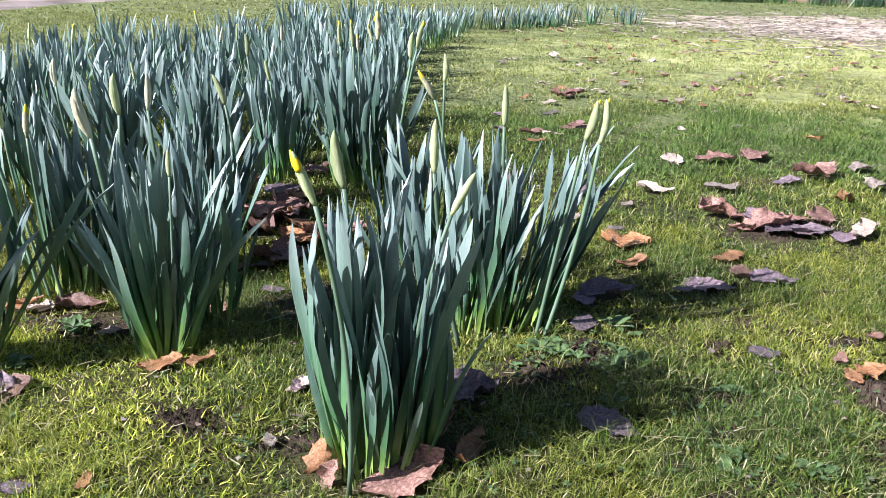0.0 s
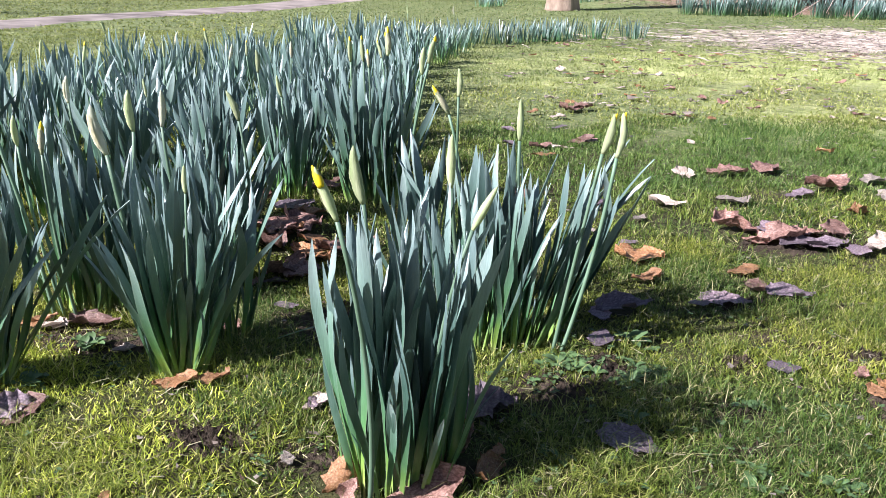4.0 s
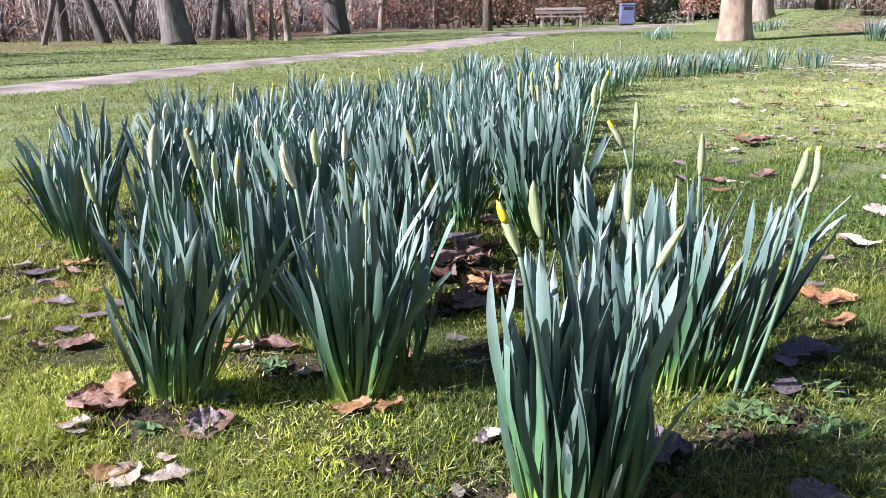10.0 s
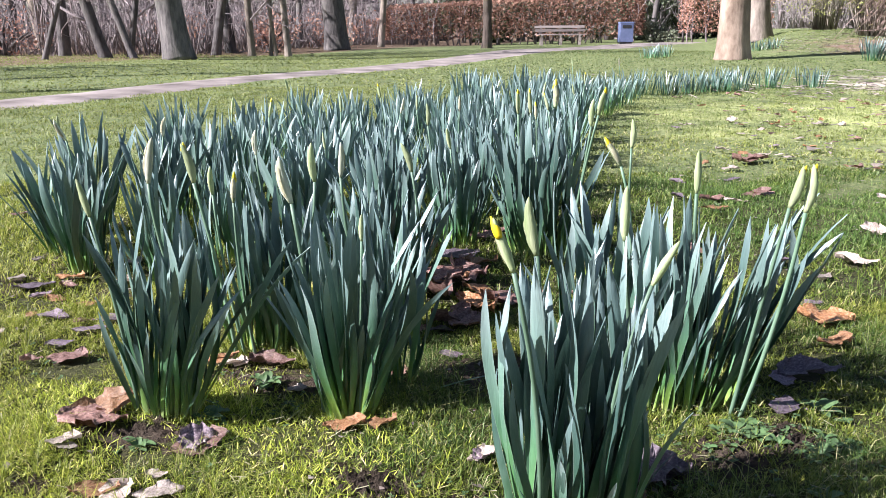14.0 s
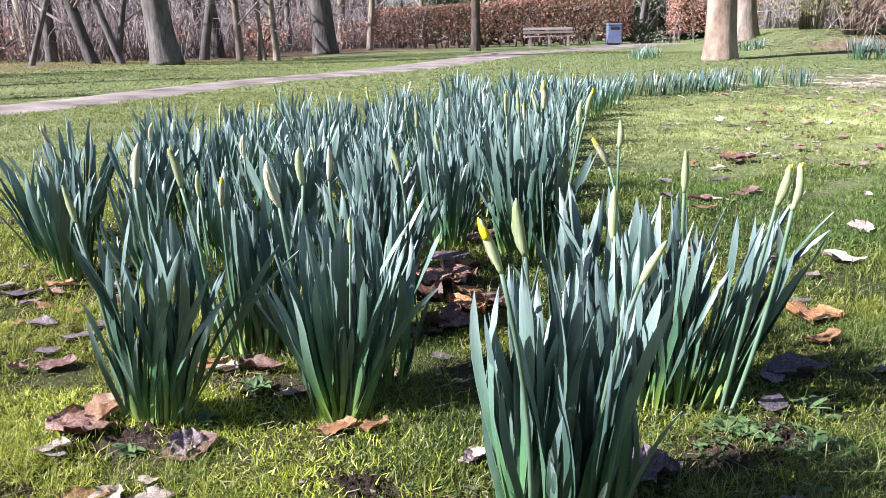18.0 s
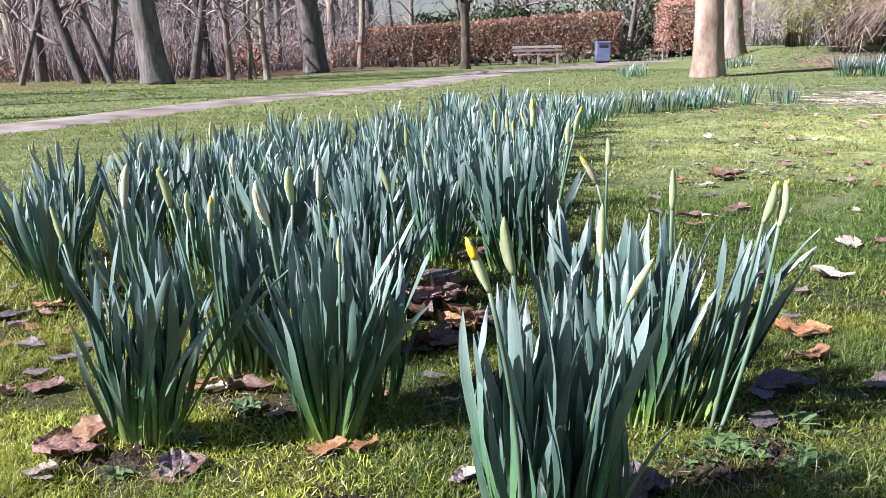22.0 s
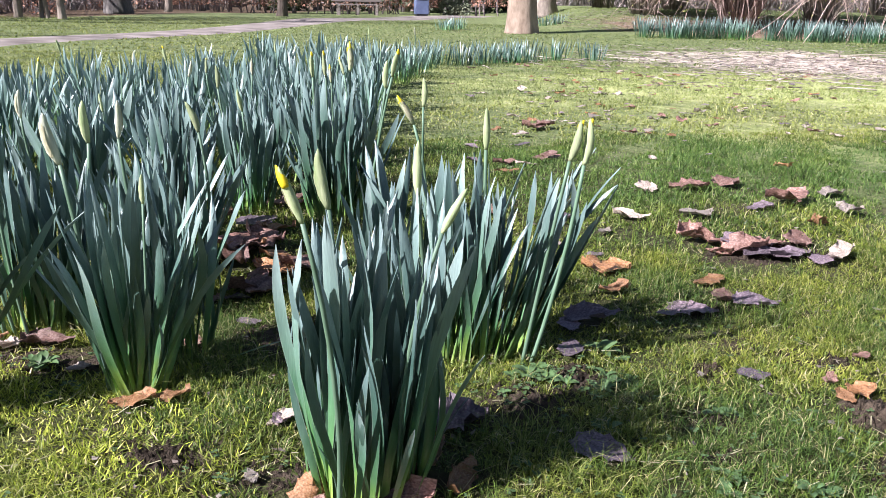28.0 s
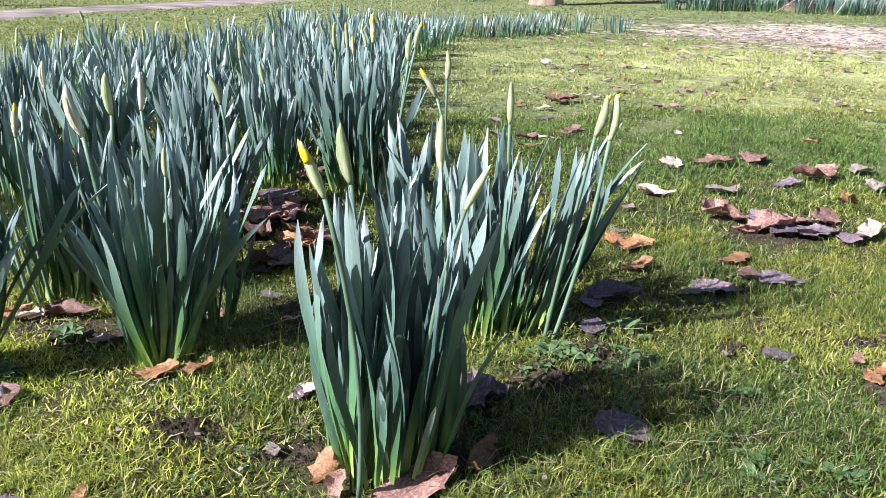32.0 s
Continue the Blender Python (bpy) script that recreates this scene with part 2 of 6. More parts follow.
def grass_material(name, moss=0.0, even=0.0, glow=1.0):
    """Fine turf: green blades, with drifts of yellow moss and bleached straws."""
    m = Nodes(name, 0.5, 0.4)
    p = m.place()
    along = m.attribute("along")
    patch, broad, small = m.noise(p, 3.6, 4.0, 0.6), m.noise(p, 0.5, 3.0), m.noise(p, 24.0, 3.0)
    green = m.ramp(m.island(), (0.0, (0.03, 0.06, 0.012)), (0.4, (0.075, 0.145, 0.024)), (0.82, (0.165, 0.245, 0.05)), (0.955, (0.50, 0.45, 0.24)))
    gold = m.ramp(m.island(), (0.0, (0.09, 0.11, 0.012)), (0.5, (0.265, 0.32, 0.034)), (0.9, (0.48, 0.48, 0.10)), (1.0, (0.60, 0.52, 0.28)))
    k = m.math("ADD", m.math("MULTIPLY", patch, 0.55), m.math("MULTIPLY", broad, 0.25))
    k = m.math("ADD", k, m.math("MULTIPLY", small, 0.2))
    # towards -x the moss is yellower, with the brighter sunlight there painted into it
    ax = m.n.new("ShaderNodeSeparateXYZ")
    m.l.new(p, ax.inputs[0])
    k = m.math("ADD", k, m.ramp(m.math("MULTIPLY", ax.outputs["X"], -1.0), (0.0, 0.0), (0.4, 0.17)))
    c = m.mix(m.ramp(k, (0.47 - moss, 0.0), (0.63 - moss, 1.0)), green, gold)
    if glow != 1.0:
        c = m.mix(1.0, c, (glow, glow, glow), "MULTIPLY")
    if even:
        c = m.mix(even, c, lawn_tone(m, p, m.noise(p, 40.0, 4.0, 0.7)))
    # longer, richer green grass in a band across the open lawn, tree shade painted into it
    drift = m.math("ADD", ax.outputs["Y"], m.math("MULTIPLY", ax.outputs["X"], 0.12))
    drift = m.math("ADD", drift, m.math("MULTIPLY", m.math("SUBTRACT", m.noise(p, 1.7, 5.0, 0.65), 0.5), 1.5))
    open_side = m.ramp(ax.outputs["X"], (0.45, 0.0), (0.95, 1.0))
    lush_shade = m.math("MULTIPLY", m.ramp(m.math("MULTIPLY", drift, 0.2), (0.40, 0.0), (0.47, 1.0), (0.62, 1.0), (0.70, 0.0)), open_side)
    c = m.mix(m.math("MULTIPLY", lush_shade, 0.75), c, m.ramp(m.island(), (0.0, (0.05, 0.11, 0.02)), (0.6, (0.10, 0.19, 0.04)), (1.0, (0.20, 0.30, 0.08))))
    # thin yellow moss behind it, coloured brighter to show as the sunlit strip
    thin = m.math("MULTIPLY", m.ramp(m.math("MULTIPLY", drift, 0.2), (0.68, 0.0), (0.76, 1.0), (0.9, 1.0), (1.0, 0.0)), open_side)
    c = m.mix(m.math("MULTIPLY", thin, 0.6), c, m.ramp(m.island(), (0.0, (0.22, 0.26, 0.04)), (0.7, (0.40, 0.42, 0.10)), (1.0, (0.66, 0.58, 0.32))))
    # every blade turns darker olive towards its root
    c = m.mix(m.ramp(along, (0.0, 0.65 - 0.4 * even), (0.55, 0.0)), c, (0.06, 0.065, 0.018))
    return m.done(c, thin=0.38)


def bark_material(name, lo, hi, moss=0.0, scale=9.0, flat=0.25):
    m = Nodes(name, 0.9, 0.2)
    at = m.coords()
    n = m.noise(at, scale, 6.0, 0.65, (1, 1, flat))
    c = m.ramp(n, (0.3, lo), (0.7, hi))
    c = m.mix(m.ramp(m.noise(at, 1.6, 3.0), (0.5, 0.0), (0.7, moss)), c, (0.10, 0.13, 0.03))
    c = m.mix(1.0, c, m.ramp(m.object_random(), (0.0, 0.75), (1.0, 1.2)), "MULTIPLY")
    c = m.mix(1.0, c, m.ramp(m.island(), (0.0, 0.75), (1.0, 1.25)), "MULTIPLY")
    return m.done(c, m.noise(at, scale * 2.2, 6.0, 0.7, (1, 1, flat)), 0.9, 0.03)


MAT = dict(
    daff=daffodil_leaf_material(),
    stem=plain("flower_stem", (0.075, 0.135, 0.08), (0.13, 0.20, 0.135), 20, 0.5, 0.4, 0.1, 0.001),
    spathe=plain("bud_spathe", (0.26, 0.33, 0.15), (0.47, 0.51, 0.30), 40, 0.55, 0.35, 0.4, 0.002, thin=0.25, stretch=(4, 4, 0.6)),
    papery=plain("papery_spathe", (0.40, 0.43, 0.29), (0.66, 0.66, 0.54), 50, 0.6, 0.3, 0.4, 0.002, thin=0.25, stretch=(4, 4, 0.6)),
    petal=plain("yellow_petal", (0.66, 0.50, 0.012), (0.80, 0.66, 0.03), 30, 0.5, 0.3, 0.2, 0.001, thin=0.25, rand=0.08),
    tissue=plain("dry_tissue", (0.32, 0.29, 0.17), (0.58, 0.55, 0.40), 60, 0.6, 0.3, 0.5, 0.002, thin=0.3, stretch=(4, 4, 0.5)),
    sheath=plain("brown_sheath", (0.16, 0.06, 0.02), (0.42, 0.19, 0.08), 30, 0.6, 0.3, 0.4, 0.002, thin=0.15),
    # part of the mauve's blue is sky reflection put into the leaf colour
    mauve=fallen_leaf_material("fallen_leaf_mauve", (0.075, 0.055, 0.068), (0.18, 0.135, 0.16), (0.40, 0.33, 0.37)),
    brown=fallen_leaf_material("fallen_leaf_brown", (0.10, 0.05, 0.04), (0.24, 0.135, 0.11), (0.46, 0.32, 0.28)),
    tan=fallen_leaf_material("fallen_leaf_tan", (0.17, 0.07, 0.028), (0.31, 0.155, 0.07), (0.48, 0.32, 0.20)),
    pale=fallen_leaf_material("fallen_leaf_pale", (0.24, 0.185, 0.15), (0.42, 0.35, 0.30), (0.62, 0.55, 0.49)),
    ground=ground_material(),
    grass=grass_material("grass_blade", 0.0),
    # golden moss, its colour raised 1.75 times to look sunlit
    gold=grass_material("sunlit_golden_moss", 0.20, 0.0, 1.75),
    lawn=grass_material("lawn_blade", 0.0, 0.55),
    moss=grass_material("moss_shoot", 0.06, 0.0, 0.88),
    weed=plain("weed_leaf", (0.05, 0.10, 0.035), (0.13, 0.20, 0.085), 40, 0.5, 0.4, 0.3, 0.002, thin=0.15),
    straw=plain("bleached_straw", (0.24, 0.21, 0.12), (0.44, 0.40, 0.27), 30, 0.7, 0.3, 0.2, 0.002, rand=0.3),
    soil=plain("bare_soil", (0.025, 0.018, 0.013), (0.10, 0.075, 0.055), 60, 0.95, 0.15, 0.9, 0.01),
    path=plain("path_gravel", (0.12, 0.10, 0.088), (0.36, 0.31, 0.285), 1.7, 0.95, 0.15, 0.4, 0.01),
    bark=bark_material("grey_bark", (0.045, 0.042, 0.042), (0.19, 0.17, 0.16), 0.15),
    bark_pale=bark_material("pale_smooth_bark", (0.12, 0.083, 0.06), (0.48, 0.375, 0.295), 0.06, 3.2, 0.45),
    bark_old=bark_material("rough_old_bark", (0.10, 0.08, 0.067), (0.36, 0.30, 0.25), 0.35, 7.0),
    bark_dark=bark_material("dark_brown_bark", (0.03, 0.024, 0.02), (0.12, 0.095, 0.08), 0.25),
    twig=bark_material("bare_twig", (0.13, 0.108, 0.108), (0.37, 0.315, 0.31), 0.08),
    twig_red=bark_material("reddish_twig", (0.19, 0.125, 0.11), (0.58, 0.45, 0.40), 0.0),
    twig_pale=bark_material("pale_twig", (0.21, 0.18, 0.15), (0.60, 0.53, 0.46), 0.1),
    hedge=plain("beech_hedge_leaf", (0.27, 0.135, 0.095), (0.60, 0.37, 0.28), 1.2, 0.75, 0.12, 0.2, 0.005, thin=0.2, rand=0.45),
    laurel=plain("evergreen_leaf", (0.025, 0.05, 0.015), (0.09, 0.13, 0.045), 2.0, 0.4, 0.5, 0.2, 0.005, thin=0.1, rand=0.4),
    conifer=plain("conifer_needle", (0.06, 0.075, 0.045), (0.18, 0.20, 0.13), 2.0, 0.7, 0.3, 0.2, 0.005, rand=0.4),
    spring=plain("young_leaf", (0.24, 0.28, 0.06), (0.44, 0.46, 0.14), 4.0, 0.6, 0.3, 0.2, 0.005, thin=0.3, rand=0.3),
    wood=plain("weathered_bench_wood", (0.15, 0.125, 0.115), (0.32, 0.275, 0.255), 6.0, 0.8, 0.2, 0.4, 0.005, stretch=(0.3, 4, 4)),
    bin=plain("blue_grey_metal", (0.085, 0.11, 0.20), (0.14, 0.17, 0.29), 4.0, 0.45, 0.5, 0.1, 0.002, rand=0.05),
    black=plain("black_metal", (0.015, 0.015, 0.017), (0.03, 0.03, 0.033), 8.0, 0.5, 0.5, 0.1, 0.002),
)


# ---------------- mesh tools ----------------
def tri_mesh(name, verts, faces, material, along=None, across=None, smooth=True):
    """A mesh from arrays of vertices and triangles, with up to two values per vertex."""
    verts, faces = np.asarray(verts, np.float32), np.asarray(faces, np.int32)
    me = bpy.data.meshes.new(name)
    me.vertices.add(len(verts))
    me.vertices.foreach_set("co", verts.ravel())
    me.loops.add(faces.size)
    me.loops.foreach_set("vertex_index", faces.ravel())
    me.polygons.add(len(faces))
    me.polygons.foreach_set("loop_start", np.arange(0, faces.size, 3, dtype=np.int32))
    for key, values in (("along", along), ("across", across)):
        if values is not None:
            me.attributes.new(key, "FLOAT", "POINT").data.foreach_set("value", np.asarray(values, np.float32))
    me.update(calc_edges=True)
    if smooth:
        me.polygons.foreach_set("use_smooth", np.ones(len(faces), bool))
    me.materials.append(material)
    return me


class Soup:
    """Gathers many small pieces into one array mesh."""

    def __init__(self):
        self.v, self.f, self.a, self.c, self.n = [], [], [], [], 0

    def add(self, v, f, a=None, c=None):
        v = np.asarray(v, float)
        self.v.append(v)
        self.f.append(np.asarray(f, int) + self.n)
        self.a.append(np.zeros(len(v)) if a is None else np.asarray(a, float))
        self.c.append(np.zeros(len(v)) if c is None else np.asarray(c, float))
        self.n += len(v)

    def mesh(self, name, material, smooth=True):
        return tri_mesh(name, np.concatenate(self.v), np.concatenate(self.f), material, np.concatenate(self.a), np.concatenate(self.c), smooth)


def part(name, data, parent=None, label="", m=None):
    """A mesh as one object, under a thing or a part."""
    ob = new(name, data)
    ob.parent = parent
    if m is not None:
        ob.matrix_basis = m
    if label:
        ob["label"] = label
    return ob


def thing(name, label, category, at=(0, 0, 0), group="", kind=""):
    ob = new(name)
    ob.empty_display_size = 0.1
    ob.location = at
    return tagged(ob, label, category, group, kind)


def smooth01(x):
    x = np.clip(x, 0, 1)
    return x * x * (3 - 2 * x)


def quads(rows, cols, wrap=False):
    """Triangles of a grid of rows x cols vertices."""
    f = []
    for i in range(rows - 1):
        for j in range(cols if wrap else cols - 1):
            a, b = i * cols + j, i * cols + (j + 1) % cols
            f += [(a, b, b + cols), (a, b + cols, a + cols)]
    return np.array(f)


def tube(points, radii, sides=6):
    """A tapered tube along points, closed at both ends; vertices, triangles and the share along."""
    p, r = np.asarray(points, float), np.asarray(radii, float)
    d = np.gradient(p, axis=0)
    d /= np.linalg.norm(d, axis=1, keepdims=True) + 1e-9
    ref = np.where(np.abs(d[:, 2:3]) > 0.9, [[1.0, 0, 0]], [[0, 0, 1.0]])
    u = np.cross(d, ref)
    u /= np.linalg.norm(u, axis=1, keepdims=True) + 1e-9
    w = np.cross(d, u)
    an = np.arange(sides) * 2 * np.pi / sides
    ring = p[:, None] + r[:, None, None] * (np.cos(an)[None, :, None] * u[:, None] + np.sin(an)[None, :, None] * w[:, None])
    v = np.concatenate([ring.reshape(-1, 3), p[:1], p[-1:]])
    f = quads(len(p), sides, True)
    n = len(p) * sides
    caps = [(n, (j + 1) % sides, j) for j in range(sides)] + [(n + 1, n - sides + j, n - sides + (j + 1) % sides) for j in range(sides)]
    a = np.concatenate([np.repeat(np.linspace(0, 1, len(p)), sides), [0, 1]])
    return v, np.concatenate([f, np.array(caps)]), a


def box(x0, y0, z0, x1, y1, z1, bevel=0.004):
    """A box with bevelled edges, as vertices and triangles."""
    bm = bmesh.new()
    bmesh.ops.create_cube(bm, size=1, matrix=Matrix.Translation(((x0 + x1) / 2, (y0 + y1) / 2, (z0 + z1) / 2)) @ Matrix.Diagonal((x1 - x0, y1 - y0, z1 - z0, 1)))
    if bevel:
        bmesh.ops.bevel(bm, geom=bm.edges[:], offset=bevel, segments=2, affect="EDGES", profile=0.6)
    return bm


def bm_mesh(name, bm, material):
    me = bpy.data.meshes.new(name)
    bm.to_mesh(me)
    bm.free()
    me.materials.append(material)
    return me


def gz(x, y):
    """Height of the ground: nearly flat, gently uneven, rising a little under the far shrubs."""
    x, y = np.asarray(x, float), np.asarray(y, float)
    small = 0.006 * np.sin(x * 5.1 + 1.3 * np.sin(y * 3.7)) + 0.006 * np.sin(y * 6.3 + x * 2.1 + 0.7) + 0.006 * np.sin(x * 13.0 - y * 9.0) + 0.004 * np.sin(x * 29.0 + 2.0) * np.sin(y * 25.0 + x * 7.0)
    broad = 0.03 * np.sin(x * 0.5 + y * 0.31) * smooth01((y - 3) / 6)
    rise = 0.5 * smooth01((y - 14.5) / 6) * smooth01((x - 0.29 * y - 0.6) / 2.0)
    return small * np.exp(-np.maximum(y - 2, 0) * 0.15) + broad + rise


def lean_matrix(x, y, z, turn, tilt, size, side=0.0):
    """Stands a piece at a place: tilted by degrees towards the bearing turn, then scaled."""
    return Matrix.Translation((x, y, z)) @ Matrix.Rotation(radians(turn), 4, "Z") @ Matrix.Rotation(radians(tilt), 4, "Y") @ Matrix.Rotation(radians(side), 4, "Z") @ Matrix.Diagonal((size, size, size, 1))


# ---------------- ground, path ----------------
def build_ground():
    # rings of a sheet whose cells grow with distance, out to the horizon
    xs = np.sign(np.linspace(-1, 1, 181)) * (np.abs(np.linspace(-1, 1, 181)) ** 3.2) * 900 + 0.3 + np.linspace(-1, 1, 181) * 6
    ys = np.sign(np.linspace(-1, 1, 221)) * (np.abs(np.linspace(-1, 1, 221)) ** 3.2) * 900 + 1.5 + np.linspace(-1, 1, 221) * 6
    X, Y = np.meshgrid(xs, ys)
    v = np.stack([X, Y, gz(X, Y)], -1).reshape(-1, 3)
    ob = new("ground", tri_mesh("ground", v, quads(len(ys), len(xs)), MAT["ground"]))
    tagged(ob, "mossy park lawn with patches of bare soil and litter", "lawn", kind="structure")


def build_path():
    # a gravel footpath that crosses behind the flower bed and runs off to the seat
    mid = np.array([(-12.0, 2.6), (-7.0, 4.6), (-4.6, 5.7), (-3.45, 6.7), (-2.6, 8.6), (-1.55, 11.7), (-0.1, 16.0), (2.4, 23.0), (5.85, 29.4), (9.6, 33.4), (15.0, 37.0), (24.0, 40.0)])
    wide = np.array([1.2, 1.2, 1.1, 1.05, 1.05, 1.15, 1.55, 2.3, 3.0, 3.0, 3.0, 3.0])
    k = np.linspace(0, len(mid) - 1, 161)
    i = np.arange(len(mid))
    sm = np.stack([np.interp(k, i, mid[:, 0]), np.interp(k, i, mid[:, 1])], 1)
    for _ in range(14):
        sm[1:-1] = (sm[:-2] + 2 * sm[1:-1] + sm[2:]) / 4
    w = np.interp(k, i, wide)
    d = np.gradient(sm, axis=0)
    nrm = np.stack([-d[:, 1], d[:, 0]], 1) / np.linalg.norm(d, axis=1, keepdims=True)
    rows = []
    for s in np.linspace(-0.5, 0.5, 9):
        edge = (abs(s) > 0.45) * (0.08 * np.sin(k * 9.1 + s * 5) + 0.06 * np.sin(k * 23.0 + s * 9)) + 0.05 * np.sin(k * 3.3 + s)
        p = sm + nrm * (w * s + edge)[:, None]
        rows.append(np.column_stack([p, gz(p[:, 0], p[:, 1]) - 0.012 + 0.13 * (0.25 - s * s)]))
    v = np.stack(rows, 1).reshape(-1, 3)
    ob = new("path", tri_mesh("path", v, quads(len(k), 9), MAT["path"]))
    tagged(ob, "pale gravel footpath curving across the lawn", "path", kind="structure")
    return sm, w


# ---------------- daffodils ----------------
def leaf_shape(length, width, bend, twist, seed, rings=8, solid=True):
    """A strap leaf that grows from the origin upwards and bends towards +x: a shallow channel with a blunt tip.
    Gives vertices, triangles, the share along and the share from the midrib to the margin."""
    r = np.random.default_rng(seed)
    s = np.linspace(0, 1, rings) ** 0.82
    foot = 0.56 + 0.44 * smooth01(s / 0.6)
    tip = np.clip(1 - (np.clip(s - 0.72, 0, 1) / 0.28) ** 2.0, 0, 1) ** 0.72
    half = 0.5 * width * foot * tip
    half[-1] = 0.02 * width
    ang = radians(bend) * s ** 1.7 + radians(r.uniform(-9, 9)) * np.sin(s * r.uniform(2.5, 5.5))
    step = np.diff(s, prepend=0.0) * length
    x, z = np.cumsum(np.sin(ang) * step), np.cumsum(np.cos(ang) * step)
    y = r.uniform(0.02, 0.065) * length * np.sin(s * r.uniform(2.4, 4.2) + r.uniform(0, 6))
    y -= y[0]
    tw = radians(twist) * (s - 0.3) + r.uniform(-0.3, 0.3)
    u = np.stack([-np.sin(tw), np.cos(tw), 0 * s], 1)
    n = np.stack([np.cos(tw), np.sin(tw), -np.sin(ang)], 1)
    c = np.stack([x, y, z], 1)
    left, right = c - u * half[:, None], c + u * half[:, None]
    front = c - n * (half * 0.20)[:, None]
    if solid:
        back = c - n * (half * 0.26 + 0.0009)[:, None]
        v = np.concatenate([np.stack([left, front, right], 1).reshape(-1, 3), np.stack([right, back, left], 1).reshape(-1, 3)])
        f = quads(rings, 3)
        return v, np.concatenate([f, f + rings * 3]), np.tile(np.repeat(s, 3), 2), np.tile([1.0, 0.0, 1.0], rings * 2)
    v = np.stack([left, front, right], 1).reshape(-1, 3)
    return v, quads(rings, 3), np.repeat(s, 3), np.tile([1.0, 0.0, 1.0], rings)


BENDS = (2, 6, 11, 16, 22, 30, 40)


def leaf_set(count, slim, broad, seed, rings, solid):
    """Leaves that differ in width, bend and twist; most stand stiff, some arch over."""
    made = []
    for q in range(count):
        v, f, a, c = leaf_shape(0.30, slim + (broad - slim) * (q % 5) / 4, BENDS[q % 7], (-60, 25, 70, -25, 110, -95)[q % 6], seed + q, rings, solid)
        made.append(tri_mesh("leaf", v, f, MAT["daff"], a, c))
    return made


LEAF_MESHES = leaf_set(35, 0.0112, 0.0170, 100, 11, True)
LEAF_FAR = leaf_set(35, 0.0108, 0.0158, 150, 7, False)


def bud_meshes(kind, seed):
    """A closed flower bud: a pointed spathe, swollen below the middle, and the petals that show at its tip."""
    r = np.random.default_rng(seed)
    L, W = 0.062, 0.0056
    n = 12
    s = np.linspace(0, 1, n)
    prof = W * (0.32 + 0.95 * np.sin(np.pi * np.clip(s * 0.93 + 0.04, 0, 1)) ** 0.9 * (1.12 - 0.45 * s))
    prof[-1] = 0.0006
    pts = np.stack([0.004 * np.sin(s * 2.6), 0 * s, L * s], 1)
    v, f, a = tube(pts, prof, 9)
    an = np.arctan2(v[:, 1:2], v[:, :1])
    v[:, :2] *= 1 + 0.05 * np.sin(v[:, 2:3] * 330 + r.uniform(0, 6)) + 0.07 * np.sin(an * 4 + v[:, 2:3] * 60)
    v[:, 1] *= 0.82
    sp = tri_mesh("spathe", v, f, MAT["papery" if kind == "papery" else "spathe"], a)
    pe = None
    if kind in ("yellow", "tip"):
        k = 0.36 if kind == "yellow" else 0.2
        s2 = np.linspace(0, 1, 9)
        pr = W * 1.12 * np.sin(np.pi * np.clip(0.22 + s2 * 0.76, 0, 1)) ** 0.8 * (1.05 - 0.3 * s2)
        pr[-1] = 0.001
        pts2 = np.stack([0.0035 + 0.0045 * s2 - 0.002, 0 * s2 + 0.0014, L * (1 - k) + L * k * 1.07 * s2], 1)
        pv, pf, pa = tube(pts2, pr * (1.0 if kind == "yellow" else 0.72), 9)
        pv[:, 1] *= 0.8
        pe = tri_mesh("petals", pv, pf, MAT["petal"], pa)
    sh = None
    if kind in ("yellow", "papery"):
        # the torn papery sheath that clings to one side
        g, q = np.meshgrid(np.linspace(0.18, 0.80, 8), np.linspace(-1.3, 1.1, 7), indexing="ij")
        rad = np.interp(g, s, prof) * 1.13 + 0.0006 * np.sin(q * 7 + g * 30)
        top = g + 0.05 * np.sin(q * 3 + 1) * (g > 0.6)
        sv = np.stack([0.004 * np.sin(g * 2.6) + rad * np.cos(q), rad * np.sin(q) * 0.85, L * top], -1).reshape(-1, 3)
        sh = tri_mesh("sheath", sv, quads(8, 7), MAT["tissue"], g.ravel())
    return sp, pe, sh


BUDS = {k: bud_meshes(k, i) for i, k in enumerate(("green", "papery", "tip", "yellow"))}


CLUMPS = []
CLUMP_LABEL = "daffodil clump with upright blue-green strap leaves"


